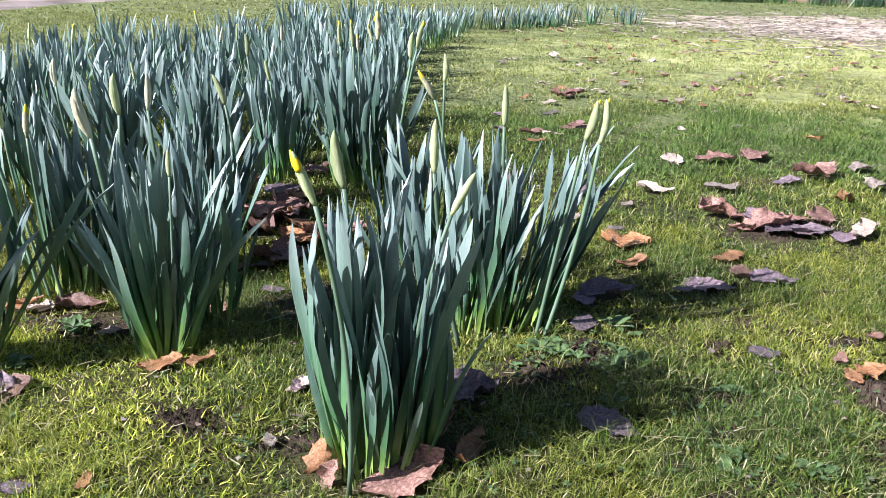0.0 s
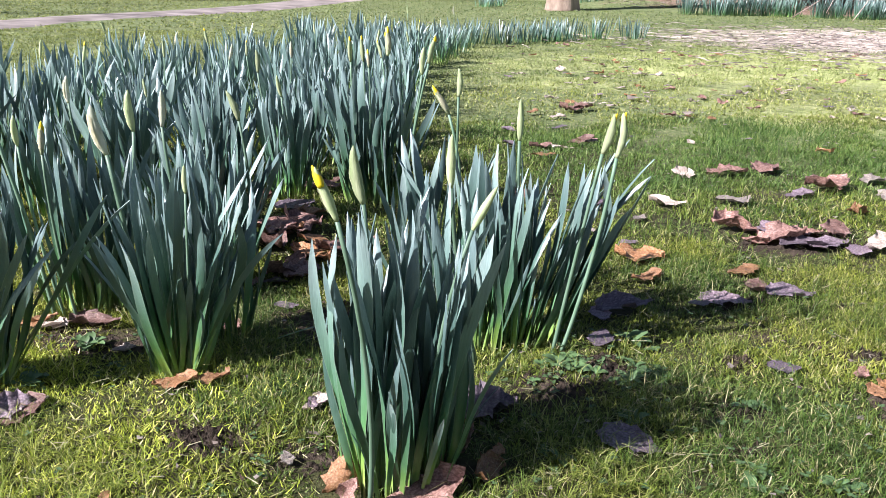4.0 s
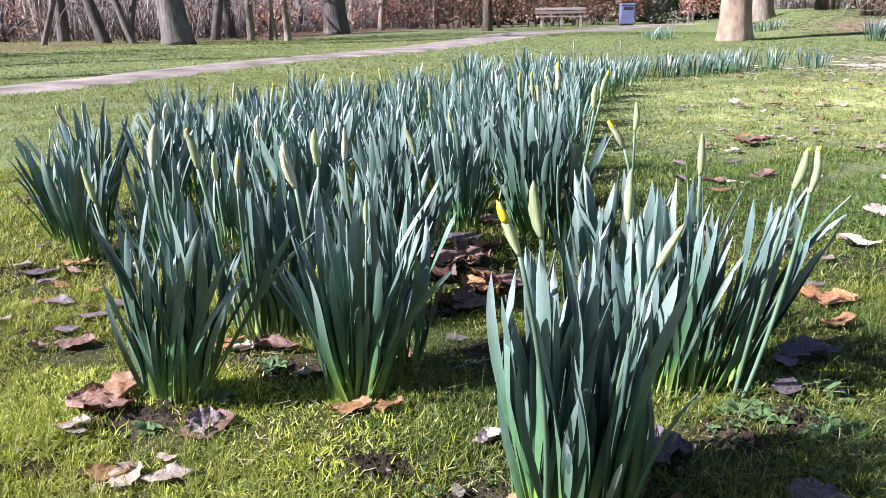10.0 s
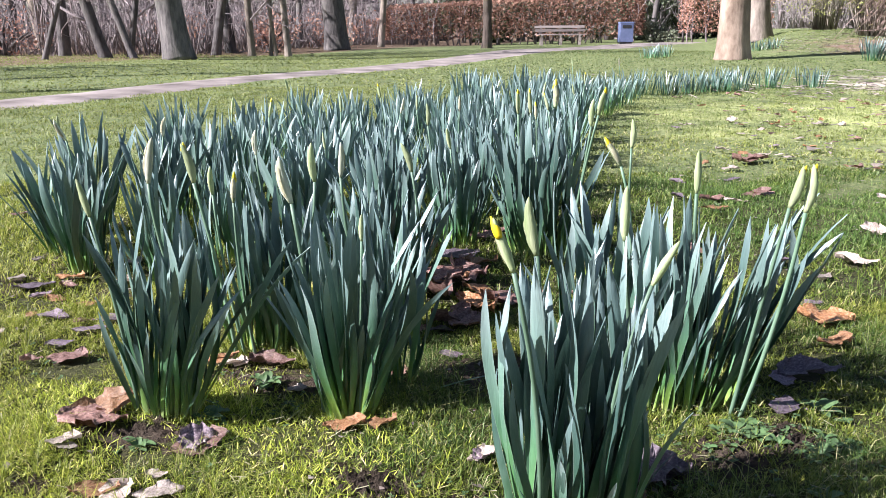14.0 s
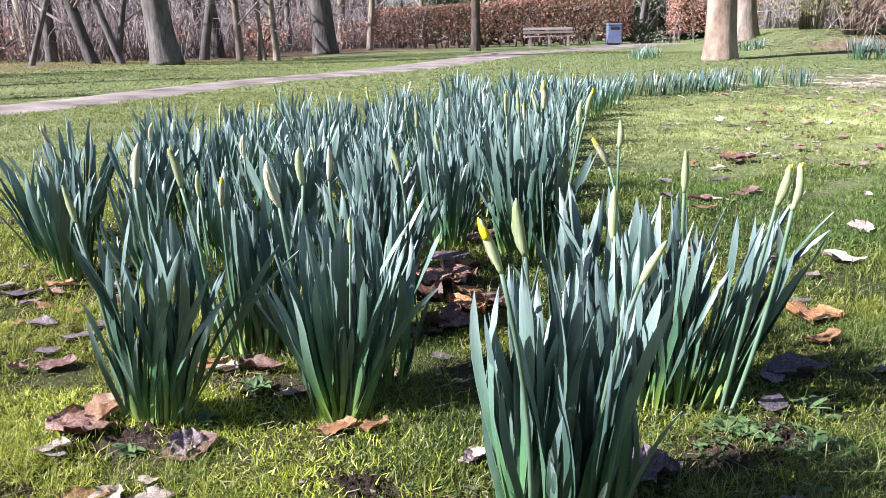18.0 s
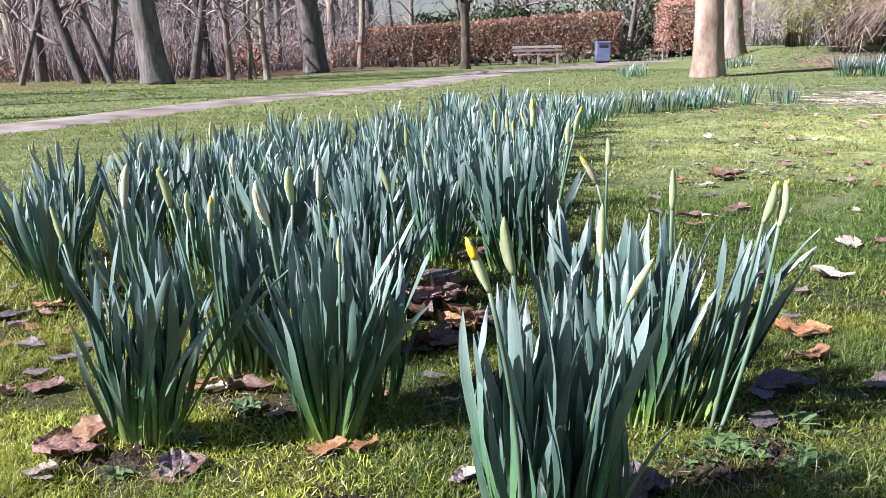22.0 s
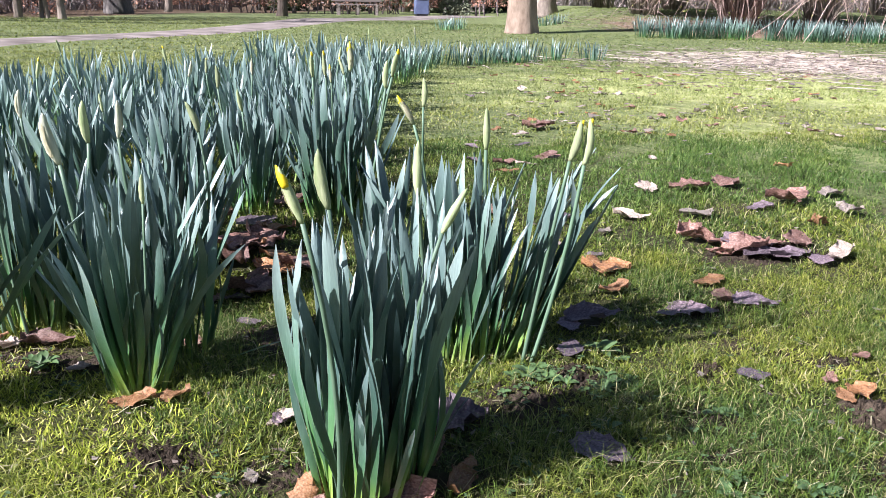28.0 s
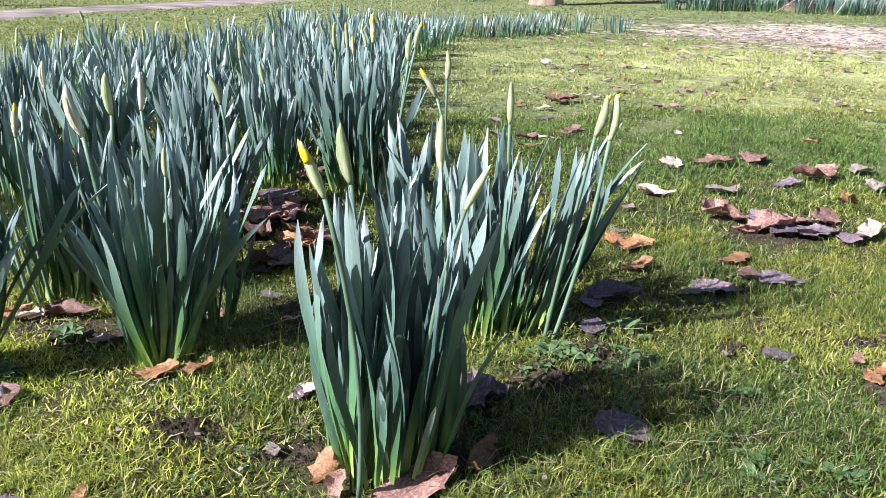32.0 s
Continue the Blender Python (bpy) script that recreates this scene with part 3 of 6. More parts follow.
def near_clump(x, y, count, radius, height, spread, lean=(0.0, 0.0), seed=0, stretch=(1.0, 1.0), label="", meshes=None, strays=(), limit=40.0):
    """A clump whose leaves are objects of their own. lean: how far its top is drawn sideways, in degrees, and to which bearing."""
    r = np.random.default_rng(seed)
    z0 = float(gz(x, y))
    c = thing("daffodil_clump", label or CLUMP_LABEL + ", growing from turf", "daffodils", (x, y, z0 - 0.004), "daffodils in the bed")
    for i in range(count + count // 4):
        t = r.uniform(0, 2 * np.pi)
        d = np.sqrt(r.uniform(0, 1)) if i < count else r.uniform(0.85, 1.1)
        px, py = radius * d * np.cos(t) * stretch[0], radius * d * np.sin(t) * stretch[1]
        out = np.degrees(np.arctan2(py, px))
        tilt = spread * d * r.uniform(0.55, 1.15) + r.uniform(-3, 3)
        vx = tilt * np.cos(radians(out)) + lean[0] * np.cos(radians(lean[1]))
        vy = tilt * np.sin(radians(out)) + lean[0] * np.sin(radians(lean[1]))
        vx, vy = vx + r.normal(0, 6.0), vy + r.normal(0, 6.0)
        turn = np.degrees(np.arctan2(vy, vx))
        tilt = min(np.hypot(vx, vy), limit * r.uniform(0.75, 1.0))
        size = height / 0.30 * r.choice([r.uniform(0.82, 1.08), r.uniform(0.42, 0.9)], p=[0.52, 0.48]) * (1.0 if i < count else r.uniform(0.55, 0.85))
        bow = int(np.argmin(np.abs(np.array(BENDS) - (tilt * 0.7 + abs(r.normal(0, 6))))))
        tilt *= 0.74
        me = (meshes or LEAF_MESHES)[bow + 7 * int(r.integers(5))]
        part("leaf", me, c, m=lean_matrix(px, py, 0, turn, tilt, size, r.choice([0, 180]) + r.normal(0, 55)))
    # leaves that have flopped away from the rest: foot, bearing, tilt, size
    for sx, sy, turn, tilt, size in strays:
        part("leaf", LEAF_MESHES[3], c, m=lean_matrix(sx, sy, 0.004, turn, tilt, size, 0))
    CLUMPS.append(c)
    return c


def soup_leaves(s, r, x, y, count, radius, height, spread, rings, lean=(0.0, 0.0), width=0.0145):
    for i in range(count):
        t, d = r.uniform(0, 2 * np.pi), np.sqrt(r.uniform(0, 1))
        px, py = radius * d * np.cos(t), radius * d * np.sin(t)
        tilt = spread * d * r.uniform(0.5, 1.2)
        vx = tilt * np.cos(t) + lean[0] * np.cos(radians(lean[1]))
        vy = tilt * np.sin(t) + lean[0] * np.sin(radians(lean[1]))
        v, f, a, c = leaf_shape(height * r.uniform(0.68, 1.08), width * r.uniform(0.8, 1.2), r.uniform(3, 22), r.uniform(-120, 120), int(r.integers(1 << 30)), rings, False)
        m = np.array(lean_matrix(0, 0, 0, np.degrees(np.arctan2(vy, vx)), np.hypot(vx, vy), 1.0).to_3x3())
        s.add(v @ m.T + (x + px, y + py, 0), f, a, c)


def far_clump(x, y, count, radius, height, spread, seed, rings=5, width=0.0145, label="", group="daffodils in the bed"):
    r = np.random.default_rng(seed)
    c = thing("daffodil_clump", label or CLUMP_LABEL + " in the crowded bed", "daffodils", (x, y, float(gz(x, y)) - (0.05 if y > 5.95 else 0.004)), group)
    s = Soup()
    soup_leaves(s, r, 0, 0, count, radius, height, spread, rings, (r.uniform(0, 5), r.uniform(0, 360)), width)
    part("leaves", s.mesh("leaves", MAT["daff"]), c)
    CLUMPS.append(c)
    return c


def bud_at(kind, tip, neck, size=0.0):
    """A bud on the clump that stands nearest, with its point at tip and its neck at neck."""
    tip, neck = Vector(tip), Vector(neck)
    c = min(CLUMPS, key=lambda k: (k.location.x - neck.x) ** 2 + (k.location.y - neck.y) ** 2)
    size = size or (tip - neck).length / 0.064
    way = (tip - neck).normalized()
    foot = Vector((c.location.x * 0.45 + neck.x * 0.55, c.location.y * 0.45 + neck.y * 0.55, c.location.z))
    o = c.location
    s = np.linspace(0, 1, 10)[:, None]
    a, e = np.array(foot - o), np.array(neck - o)
    b = (a + e) / 2 * 0.45 + (e - np.array(way) * neck.z * 0.5) * 0.55
    pts = (1 - s) ** 2 * a + 2 * s * (1 - s) * b + s ** 2 * e
    v, f, al = tube(pts, np.linspace(0.0036, 0.0027, 10) * min(1.1, size), 7)
    stem = part("flower_stem", tri_mesh("flower_stem", v, f, MAT["stem"], al), c)
    m = Matrix.Translation(neck - o) @ way.to_track_quat("Z", "X").to_matrix().to_4x4() @ Matrix.Rotation(tip.x * 17, 4, "Z") @ Matrix.Diagonal((size, size, size, 1))
    sp, pe, sh = BUDS[kind]
    part("bud", sp, stem, {"green": "pale green closed bud", "papery": "pale papery bud", "tip": "green bud with a yellow tip", "yellow": "yellow bud splitting its sheath"}[kind], m)
    if pe:
        part("petals", pe, stem, "bright yellow folded petals", m)
    if sh:
        part("sheath", sh, stem, "thin brownish papery sheath", m)


def build_bed():
    c1 = near_clump(0.19, 0.985, 96, 0.052, 0.312, 8.0, (2.5, 0), 11, (1.15, 0.75), "dense daffodil clump with a yellow-tipped bud, oak leaves at its foot", strays=((0.05, -0.03, -5, 20, 0.45), (-0.015, -0.045, -100, 9, 0.5), (0.02, -0.045, -70, 14, 0.42), (0.045, -0.04, -30, 16, 0.66), (0.0, -0.05, -120, 6, 0.72), (0.03, -0.03, -40, 7, 0.75), (-0.03, -0.05, -150, 11, 0.36)), limit=13.5)
    c2 = near_clump(0.415, 1.325, 72, 0.068, 0.30, 16, (10, 8), 12, (1.0, 0.5), "daffodil clump leaning outwards over the lawn, with pale paired buds", strays=((0.05, 0, 5, 17, 1.15), (0.06, -0.02, 18, 15, 1.1), (0.04, 0.02, -8, 19, 0.95), (0.06, 0.0, 0, 23, 1.1)))
    c2b = near_clump(0.32, 1.47, 40, 0.06, 0.30, 12, (2, 90), 13, (1.0, 0.6))
    c3 = near_clump(-0.075, 1.30, 66, 0.032, 0.30, 24, (3, 30), 14, (1.0, 0.6), "daffodil clump fanning wide from a narrow foot")
    c3b = near_clump(-0.02, 1.42, 30, 0.035, 0.28, 9, (2, 60), 15, (0.8, 0.6), strays=((0.03, -0.03, -8, 72, 0.62),))
    c4 = near_clump(-0.335, 1.29, 72, 0.040, 0.29, 18, (4, 20), 16, (1.0, 0.6), "daffodil clump with a shaggy fan of leaves beside curled oak leaves", strays=((0.04, -0.01, 4, 31, 1.0),))
    c5 = near_clump(-0.25, 1.56, 56, 0.05, 0.30, 14, (2, 90), 17, (1.3, 0.6))
    c6 = near_clump(0.285, 2.15, 68, 0.058, 0.33, 15, (0, 0), 18, (1.1, 0.7))
    c8 = near_clump(-0.90, 2.20, 58, 0.05, 0.29, 15, (6, 160), 19, (1.0, 0.7))
    # the crowded middle of the bed
    r = np.random.default_rng(5)
    taken = [(0.185, 0.985), (0.415, 1.325), (0.32, 1.47), (-0.075, 1.30), (0.0, 1.42), (-0.345, 1.29), (-0.25, 1.56), (0.285, 2.15), (-0.90, 2.2)]
    n = 0
    for _ in range(9000):
        y = r.uniform(1.6, 5.9)
        x = r.uniform(-1.5, 1.5)
        left = np.interp(y, [1.6, 1.9, 2.2, 2.7, 3.5, 4.2, 5.0, 5.9], [-0.45, -0.62, -1.0, -1.08, -0.95, -0.72, -0.05, 0.55])
        right = np.interp(y, [1.6, 1.85, 2.3, 3.0, 4.0, 5.0, 5.9], [-0.02, 0.02, 0.38, 0.45, 0.6, 0.85, 1.25])
        gap = 0.17 + 0.018 * (y - 1.6)
        if not left < x < right or any((x - a) ** 2 + (y - b) ** 2 < gap * gap for a, b in taken):
            continue
        if x < left + 0.42 and math.sin(x * 9.0 + 1.0) + math.sin(y * 7.0 + 2.0 * x) < -0.25:
            continue
        taken.append((x, y))
        h = r.uniform(0.25, 0.32)
        if y < 2.75:
            near_clump(x, y, int(r.integers(38, 50)), r.uniform(0.032, 0.055), h, r.uniform(15, 23), (r.uniform(0, 5), r.uniform(0, 360)), 400 + n)
        else:
            near_clump(x, y, int(r.integers(40, 54)), r.uniform(0.042, 0.07), h, r.uniform(14, 22), (r.uniform(0, 5), r.uniform(0, 360)), 700 + n, label=CLUMP_LABEL + " in the crowded bed", meshes=LEAF_FAR)
        n += 1


def build_outlying_daffodils():
    r = np.random.default_rng(9)
    rows = [((0.95, 6.0), 0.2), ((1.08, 6.1), 0.18), ((1.45, 6.75), 0.16), ((2.4, 7.65), 0.16), ((1.25, 6.25), 0.24), ((1.65, 7.2), 0.2), ((1.95, 7.3), 0.16), ((2.2, 7.5), 0.18), ((2.55, 7.75), 0.2), ((2.75, 8.0), 0.16), ((3.15, 8.25), 0.2), ((3.62, 8.4), 0.2)]
    for i, ((x, y), w) in enumerate(rows):
        far_clump(x, y, 44, w * 0.66, 0.27, 11, 900 + i, 5, 0.0115, "small daffodil clump standing apart on thin turf", "daffodils along the tree")
    for i, (x, y) in enumerate([(3.75, 15.8), (4.15, 16.4), (3.95, 16.2), (5.55, 16.6), (6.35, 17.4), (6.6, 17.3)]):
        far_clump(x, y, 26, 0.16, 0.3, 12, 930 + i, 4, 0.02, "distant daffodil clump near a tree trunk", "daffodils along the tree")
    for i in range(20):
        x = 6.75 + i * 0.245
        y = 13.3 - 0.35 * math.sin(i * 0.16) + r.uniform(-0.25, 0.25)
        if i == 9:
            continue
        far_clump(x, y, 80, 0.16, 0.42, 9, 950 + i, 4, 0.0135, "daffodil clump in a row below the bare shrubs", "daffodils below the shrubs")


def build_buds():
    bud_at("yellow", (0.108, 0.88, 0.391), (0.126, 0.88, 0.342))
    bud_at("green", (0.153, 1.03, 0.379), (0.161, 1.03, 0.315))
    bud_at("green", (0.28, 0.93, 0.357), (0.256, 0.93, 0.314))
    bud_at("green", (0.293, 1.22, 0.354), (0.292, 1.22, 0.281))
    bud_at("yellow", (0.31, 1.5, 0.376), (0.341, 1.5, 0.331))
    bud_at("green", (0.354, 1.5, 0.406), (0.356, 1.5, 0.359))
    bud_at("green", (0.425, 1.38, 0.374), (0.427, 1.38, 0.31))
    bud_at("tip", (0.515, 1.24, 0.375), (0.504, 1.24, 0.318))
    bud_at("tip", (0.527, 1.24, 0.376), (0.525, 1.24, 0.312))
    bud_at("papery", (-0.163, 1.33, 0.378), (-0.151, 1.33, 0.309))
    bud_at("green", (-0.047, 1.28, 0.306), (-0.049, 1.28, 0.267))
    bud_at("green", (-0.156, 1.55, 0.367), (-0.155, 1.55, 0.3))
    bud_at("papery", (-0.114, 1.58, 0.363), (-0.116, 1.58, 0.302))
    bud_at("green", (-0.016, 1.6, 0.358), (0.004, 1.6, 0.307))
    bud_at("papery", (-0.399, 1.5, 0.384), (-0.414, 1.5, 0.308))
    bud_at("tip", (-0.359, 1.5, 0.373), (-0.341, 1.5, 0.308))
    bud_at("yellow", (-0.267, 1.47, 0.333), (-0.271, 1.47, 0.282))
    bud_at("green", (-0.311, 1.5, 0.337), (-0.312, 1.5, 0.289))
    bud_at("green", (-0.422, 1.27, 0.358), (-0.409, 1.27, 0.305))
    bud_at("tip", (0.399, 1.95, 0.424), (0.382, 1.95, 0.366))
    bud_at("green", (0.382, 2.0, 0.398), (0.376, 2.0, 0.337))
    bud_at("yellow", (0.342, 2.42, 0.415), (0.349, 2.42, 0.338))
    bud_at("tip", (0.248, 2.4, 0.392), (0.249, 2.4, 0.325))
    bud_at("tip", (0.276, 2.4, 0.394), (0.282, 2.4, 0.325))
    bud_at("yellow", (0.287, 2.35, 0.362), (0.292, 2.35, 0.315))
    bud_at("tip", (-0.46, 2.65, 0.354), (-0.472, 2.65, 0.296))
    bud_at("tip", (-0.053, 3.1, 0.326), (-0.052, 3.1, 0.274))
    bud_at("tip", (-0.211, 3.4, 0.348), (-0.204, 3.4, 0.294))
    bud_at("papery", (-0.368, 2.05, 0.331), (-0.372, 2.05, 0.272))
    bud_at("green", (-0.0, 2.5, 0.348), (0.005, 2.5, 0.285))
    bud_at("green", (-0.293, 2.9, 0.343), (-0.291, 2.9, 0.286))
    bud_at("papery", (0.097, 2.9, 0.341), (0.097, 2.9, 0.286))
    bud_at("green", (-1.08, 2.6, 0.313), (-1.081, 2.6, 0.267))
    bud_at("green", (-0.242, 2.2, 0.307), (-0.238, 2.2, 0.263))
    # more buds among the crowded leaves
    r = np.random.default_rng(31)
    for c in [k for k in CLUMPS if k.location.y > 1.7 and k.location.y < 6]:
        if r.random() < 0.24:
            n = Vector((c.location.x + r.uniform(-0.08, 0.08), c.location.y + r.uniform(-0.05, 0.05), r.uniform(0.25, 0.31)))
            bud_at(str(r.choice(["green", "green", "green", "papery", "papery", "tip"])), n + Vector((r.uniform(-0.02, 0.02), r.uniform(-0.02, 0.02), 0.055)), n, 0.9)


build_ground()
PATH_MID, PATH_WIDE = build_path()
build_bed()
build_outlying_daffodils()
build_buds()


# ---------------- trees and hedges ----------------
def bent(points, n=8, wobble=0.0, r=None):
    """A smooth line through a few points, with a little unevenness."""
    p = np.asarray(points, float)
    k = np.linspace(0, len(p) - 1, n)
    q = np.stack([np.interp(k, np.arange(len(p)), p[:, i]) for i in range(3)], 1)
    for _ in range(2):
        q[1:-1] = (q[:-2] + 2 * q[1:-1] + q[2:]) / 4
    if wobble and r is not None:
        q[1:] += r.normal(0, wobble, (n - 1, 3))
    return q


def grow(s, r, start, way, length, radius, depth, sides=5, droop=0.0, spread=0.6, kids=4):
    """A branch with its side branches, into the soup s."""
    n = 6
    pts = [np.array(start, float)]
    d = np.array(way, float)
    for i in range(n - 1):
        d = d + r.normal(0, 0.13, 3) + (0, 0, -droop)
        d /= np.linalg.norm(d)
        pts.append(pts[-1] + d * length / (n - 1))
    v, f, a = tube(pts, np.linspace(radius, radius * 0.35, n), sides)
    s.add(v, f, a)
    if depth <= 0:
        return
    for k in range(kids):
        i = int(r.integers(1, n))
        side = r.normal(0, 1, 3)
        side -= side @ d * d
        side /= np.linalg.norm(side) + 1e-9
        w = d * (1 - spread) + side * spread + (0, 0, 0.12)
        grow(s, r, pts[i], w / np.linalg.norm(w), length * r.uniform(0.45, 0.7), radius * 0.42, depth - 1, max(3, sides - 1), droop * 1.3, spread, kids)


def bare_tree(x, y, radius, height, seed, lean=(0.0, 0.0), bark="bark", label="", first=2.2, limbs=9, depth=2, flare=1.5, group="trees of the park", reach=0.0, sway=0.02):
    r = np.random.default_rng(seed)
    z = float(gz(x, y))
    t = thing("tree", label or "bare deciduous tree with a grey-brown trunk", "tree", (x, y, z - 0.03), group)
    hs = np.array([0, 0.25 * radius, 0.6 * radius, 1.1 * radius, 2 * radius, 3.5 * radius, 0.25 * height, 0.4 * height, 0.6 * height, 0.8 * height, height])
    hs = np.sort(hs)
    fl = 1 + (flare - 1) * 1.25 * np.exp(-hs / (radius * 1.1))
    line = np.stack([lean[0] * hs / 3 + sway * height * np.sin(hs * 0.7 + seed), lean[1] * hs / 3 + 0.01 * height * np.cos(hs * 0.9 + seed), hs], 1)
    line -= (line[0, 0], line[0, 1], 0)
    v, f, a = tube(line, radius * fl * (1 - 0.65 * hs / height), 16)
    an = np.arctan2(v[:, 1], v[:, 0])
    low = np.exp(-v[:, 2] / (radius * 1.5))
    bump = 1 + 0.10 * low * np.sin(an * 5 + seed) + 0.03 * np.sin(an * 3 + v[:, 2] * 2)
    v[:, 0] *= bump
    v[:, 1] *= bump
    part("trunk", tri_mesh("trunk", v, f, MAT[bark], a), t)
    for i in range(limbs):
        s = Soup()
        h = r.uniform(first, height * 0.96)
        at = [np.interp(h, hs, line[:, k]) for k in range(3)]
        an = r.uniform(0, 2 * np.pi)
        grow(s, r, at, (np.cos(an) * 0.8, np.sin(an) * 0.8, 0.55), (reach or height) * r.uniform(0.2, 0.36), radius * (0.3 if not reach else 0.5) * (1.15 - h / height), depth, 5)
        part("limb", s.mesh("limb", MAT["twig" if bark != "bark_pale" else "bark_pale"]), t)
    return t


def leafy(n, lo, hi, size, r, inside=0.25):
    """n small folded leaves filling the shell of a box."""
    lo, hi = np.array(lo, float), np.array(hi, float)
    p = r.uniform(lo, hi, (n, 3))
    side = r.integers(0, 4, n)
    shell = r.random(n) > inside
    p[shell & (side == 0), 1] = lo[1] + r.normal(0, 0.06, (shell & (side == 0)).sum())
    p[shell & (side == 1), 1] = lo[1] + r.normal(0, 0.06, (shell & (side == 1)).sum())
    p[shell & (side == 2), 2] = hi[2] + r.normal(0, 0.05, (shell & (side == 2)).sum())
    e = shell & (side == 3)
    p[e, 0] = np.where(r.random(e.sum()) > 0.5, lo[0], hi[0]) + r.normal(0, 0.06, e.sum())
    return leaf_cloud(p, size, r)


def leaf_cloud(p, size, r):
    """Folded leaf blades (two triangles each) at the places p, turned at random."""
    n = len(p)
    u = r.normal(0, 1, (n, 3))
    u /= np.linalg.norm(u, axis=1, keepdims=True)
    w = np.cross(u, r.normal(0, 1, (n, 3)))
    w /= np.linalg.norm(w, axis=1, keepdims=True) + 1e-9
    k = np.cross(u, w)
    sz = size * r.uniform(0.6, 1.3, (n, 1))
    v = np.stack([p - u * sz, p + w * sz * 0.55 + k * sz * 0.2, p + u * sz, p - w * sz * 0.55 + k * sz * 0.2], 1).reshape(-1, 3)
    b = np.arange(n)[:, None] * 4
    f = np.stack([b + (0, 1, 2), b + (0, 2, 3)], 1).reshape(-1, 3)
    return v, f


def hedge(x0, x1, y0, y1, height, n, seed, label, size=0.045, low=0.0):
    r = np.random.default_rng(seed)
    cx, cy = (x0 + x1) / 2, (y0 + y1) / 2
    z = float(gz(cx, cy)) - 0.12
    h = thing("beech_hedge", label, "hedge", (cx, cy, z), "clipped hedges")
    v, f = leafy(n, (x0 - cx, y0 - cy, 0.45), (x1 - cx, y1 - cy, height + 0.12), size, r)
    thin = (v.reshape(-1, 4, 3)[:, 0, 2] > 0.9) | (r.random(len(v) // 4) < 0.55)
    v = v.reshape(-1, 4, 3)[thin].reshape(-1, 3)
    v[:, 2] *= 1 + low * np.clip((v[:, 0] - (x1 - cx)) / (x0 - x1), 0, 1)
    part("foliage", tri_mesh("foliage", v, f[: len(v) // 2], MAT["hedge"], smooth=False), h)
    for i in range(int((x1 - x0) * 6)):
        s = Soup()
        a = (r.uniform(x0, x1) - cx, r.uniform(y0 + 0.1, y1) - cy, 0)
        grow(s, r, a, (r.normal(0, 0.12), r.normal(0, 0.1), 1), height * r.uniform(0.7, 0.95), 0.03, 1, 4, 0, 0.5, 4)
        part("stem", s.mesh("stem", MAT["twig"]), h)
    return h


def pollard(x, y):
    """A small tree cut back to a knob, from which crooked limbs spread."""
    r = np.random.default_rng(77)
    t = thing("tree", "small pollarded tree with a knobbly crown beside the path", "tree", (x, y, float(gz(x, y)) - 0.03), "trees of the park")
    h = np.array([0, 0.06, 0.15, 0.4, 0.9, 1.4, 1.7, 1.85, 1.98, 2.08, 2.14])
    w = np.array([0.27, 0.24, 0.215, 0.19, 0.18, 0.175, 0.185, 0.24, 0.25, 0.20, 0.05]) * 0.72
    v, f, a = tube(np.stack([0.03 * np.sin(h * 1.7), 0 * h, h], 1), w, 14)
    an = np.arctan2(v[:, 1], v[:, 0])
    v[:, :2] *= (1 + 0.07 * np.sin(an * 3 + v[:, 2] * 5) + 0.05 * np.sin(an * 7 - v[:, 2] * 9))[:, None]
    part("trunk", tri_mesh("trunk", v, f, MAT["bark_dark"], a), t)
    for ang, rise, length, rad in ((3.0, 0.75, 1.9, 0.075), (0.15, 0.7, 1.8, 0.075), (2.5, 1.3, 1.7, 0.065), (0.7, 1.4, 1.8, 0.065), (4.4, 1.0, 1.5, 0.06), (1.6, 1.8, 1.8, 0.06), (5.6, 0.8, 1.4, 0.05)):
        s = Soup()
        grow(s, r, (0.14 * math.cos(ang), 0.14 * math.sin(ang), 1.98), (math.cos(ang), math.sin(ang), rise), length, rad * 0.8, 2, 6, -0.02, 0.5, 3)
        part("limb", s.mesh("limb", MAT["bark_dark"]), t)


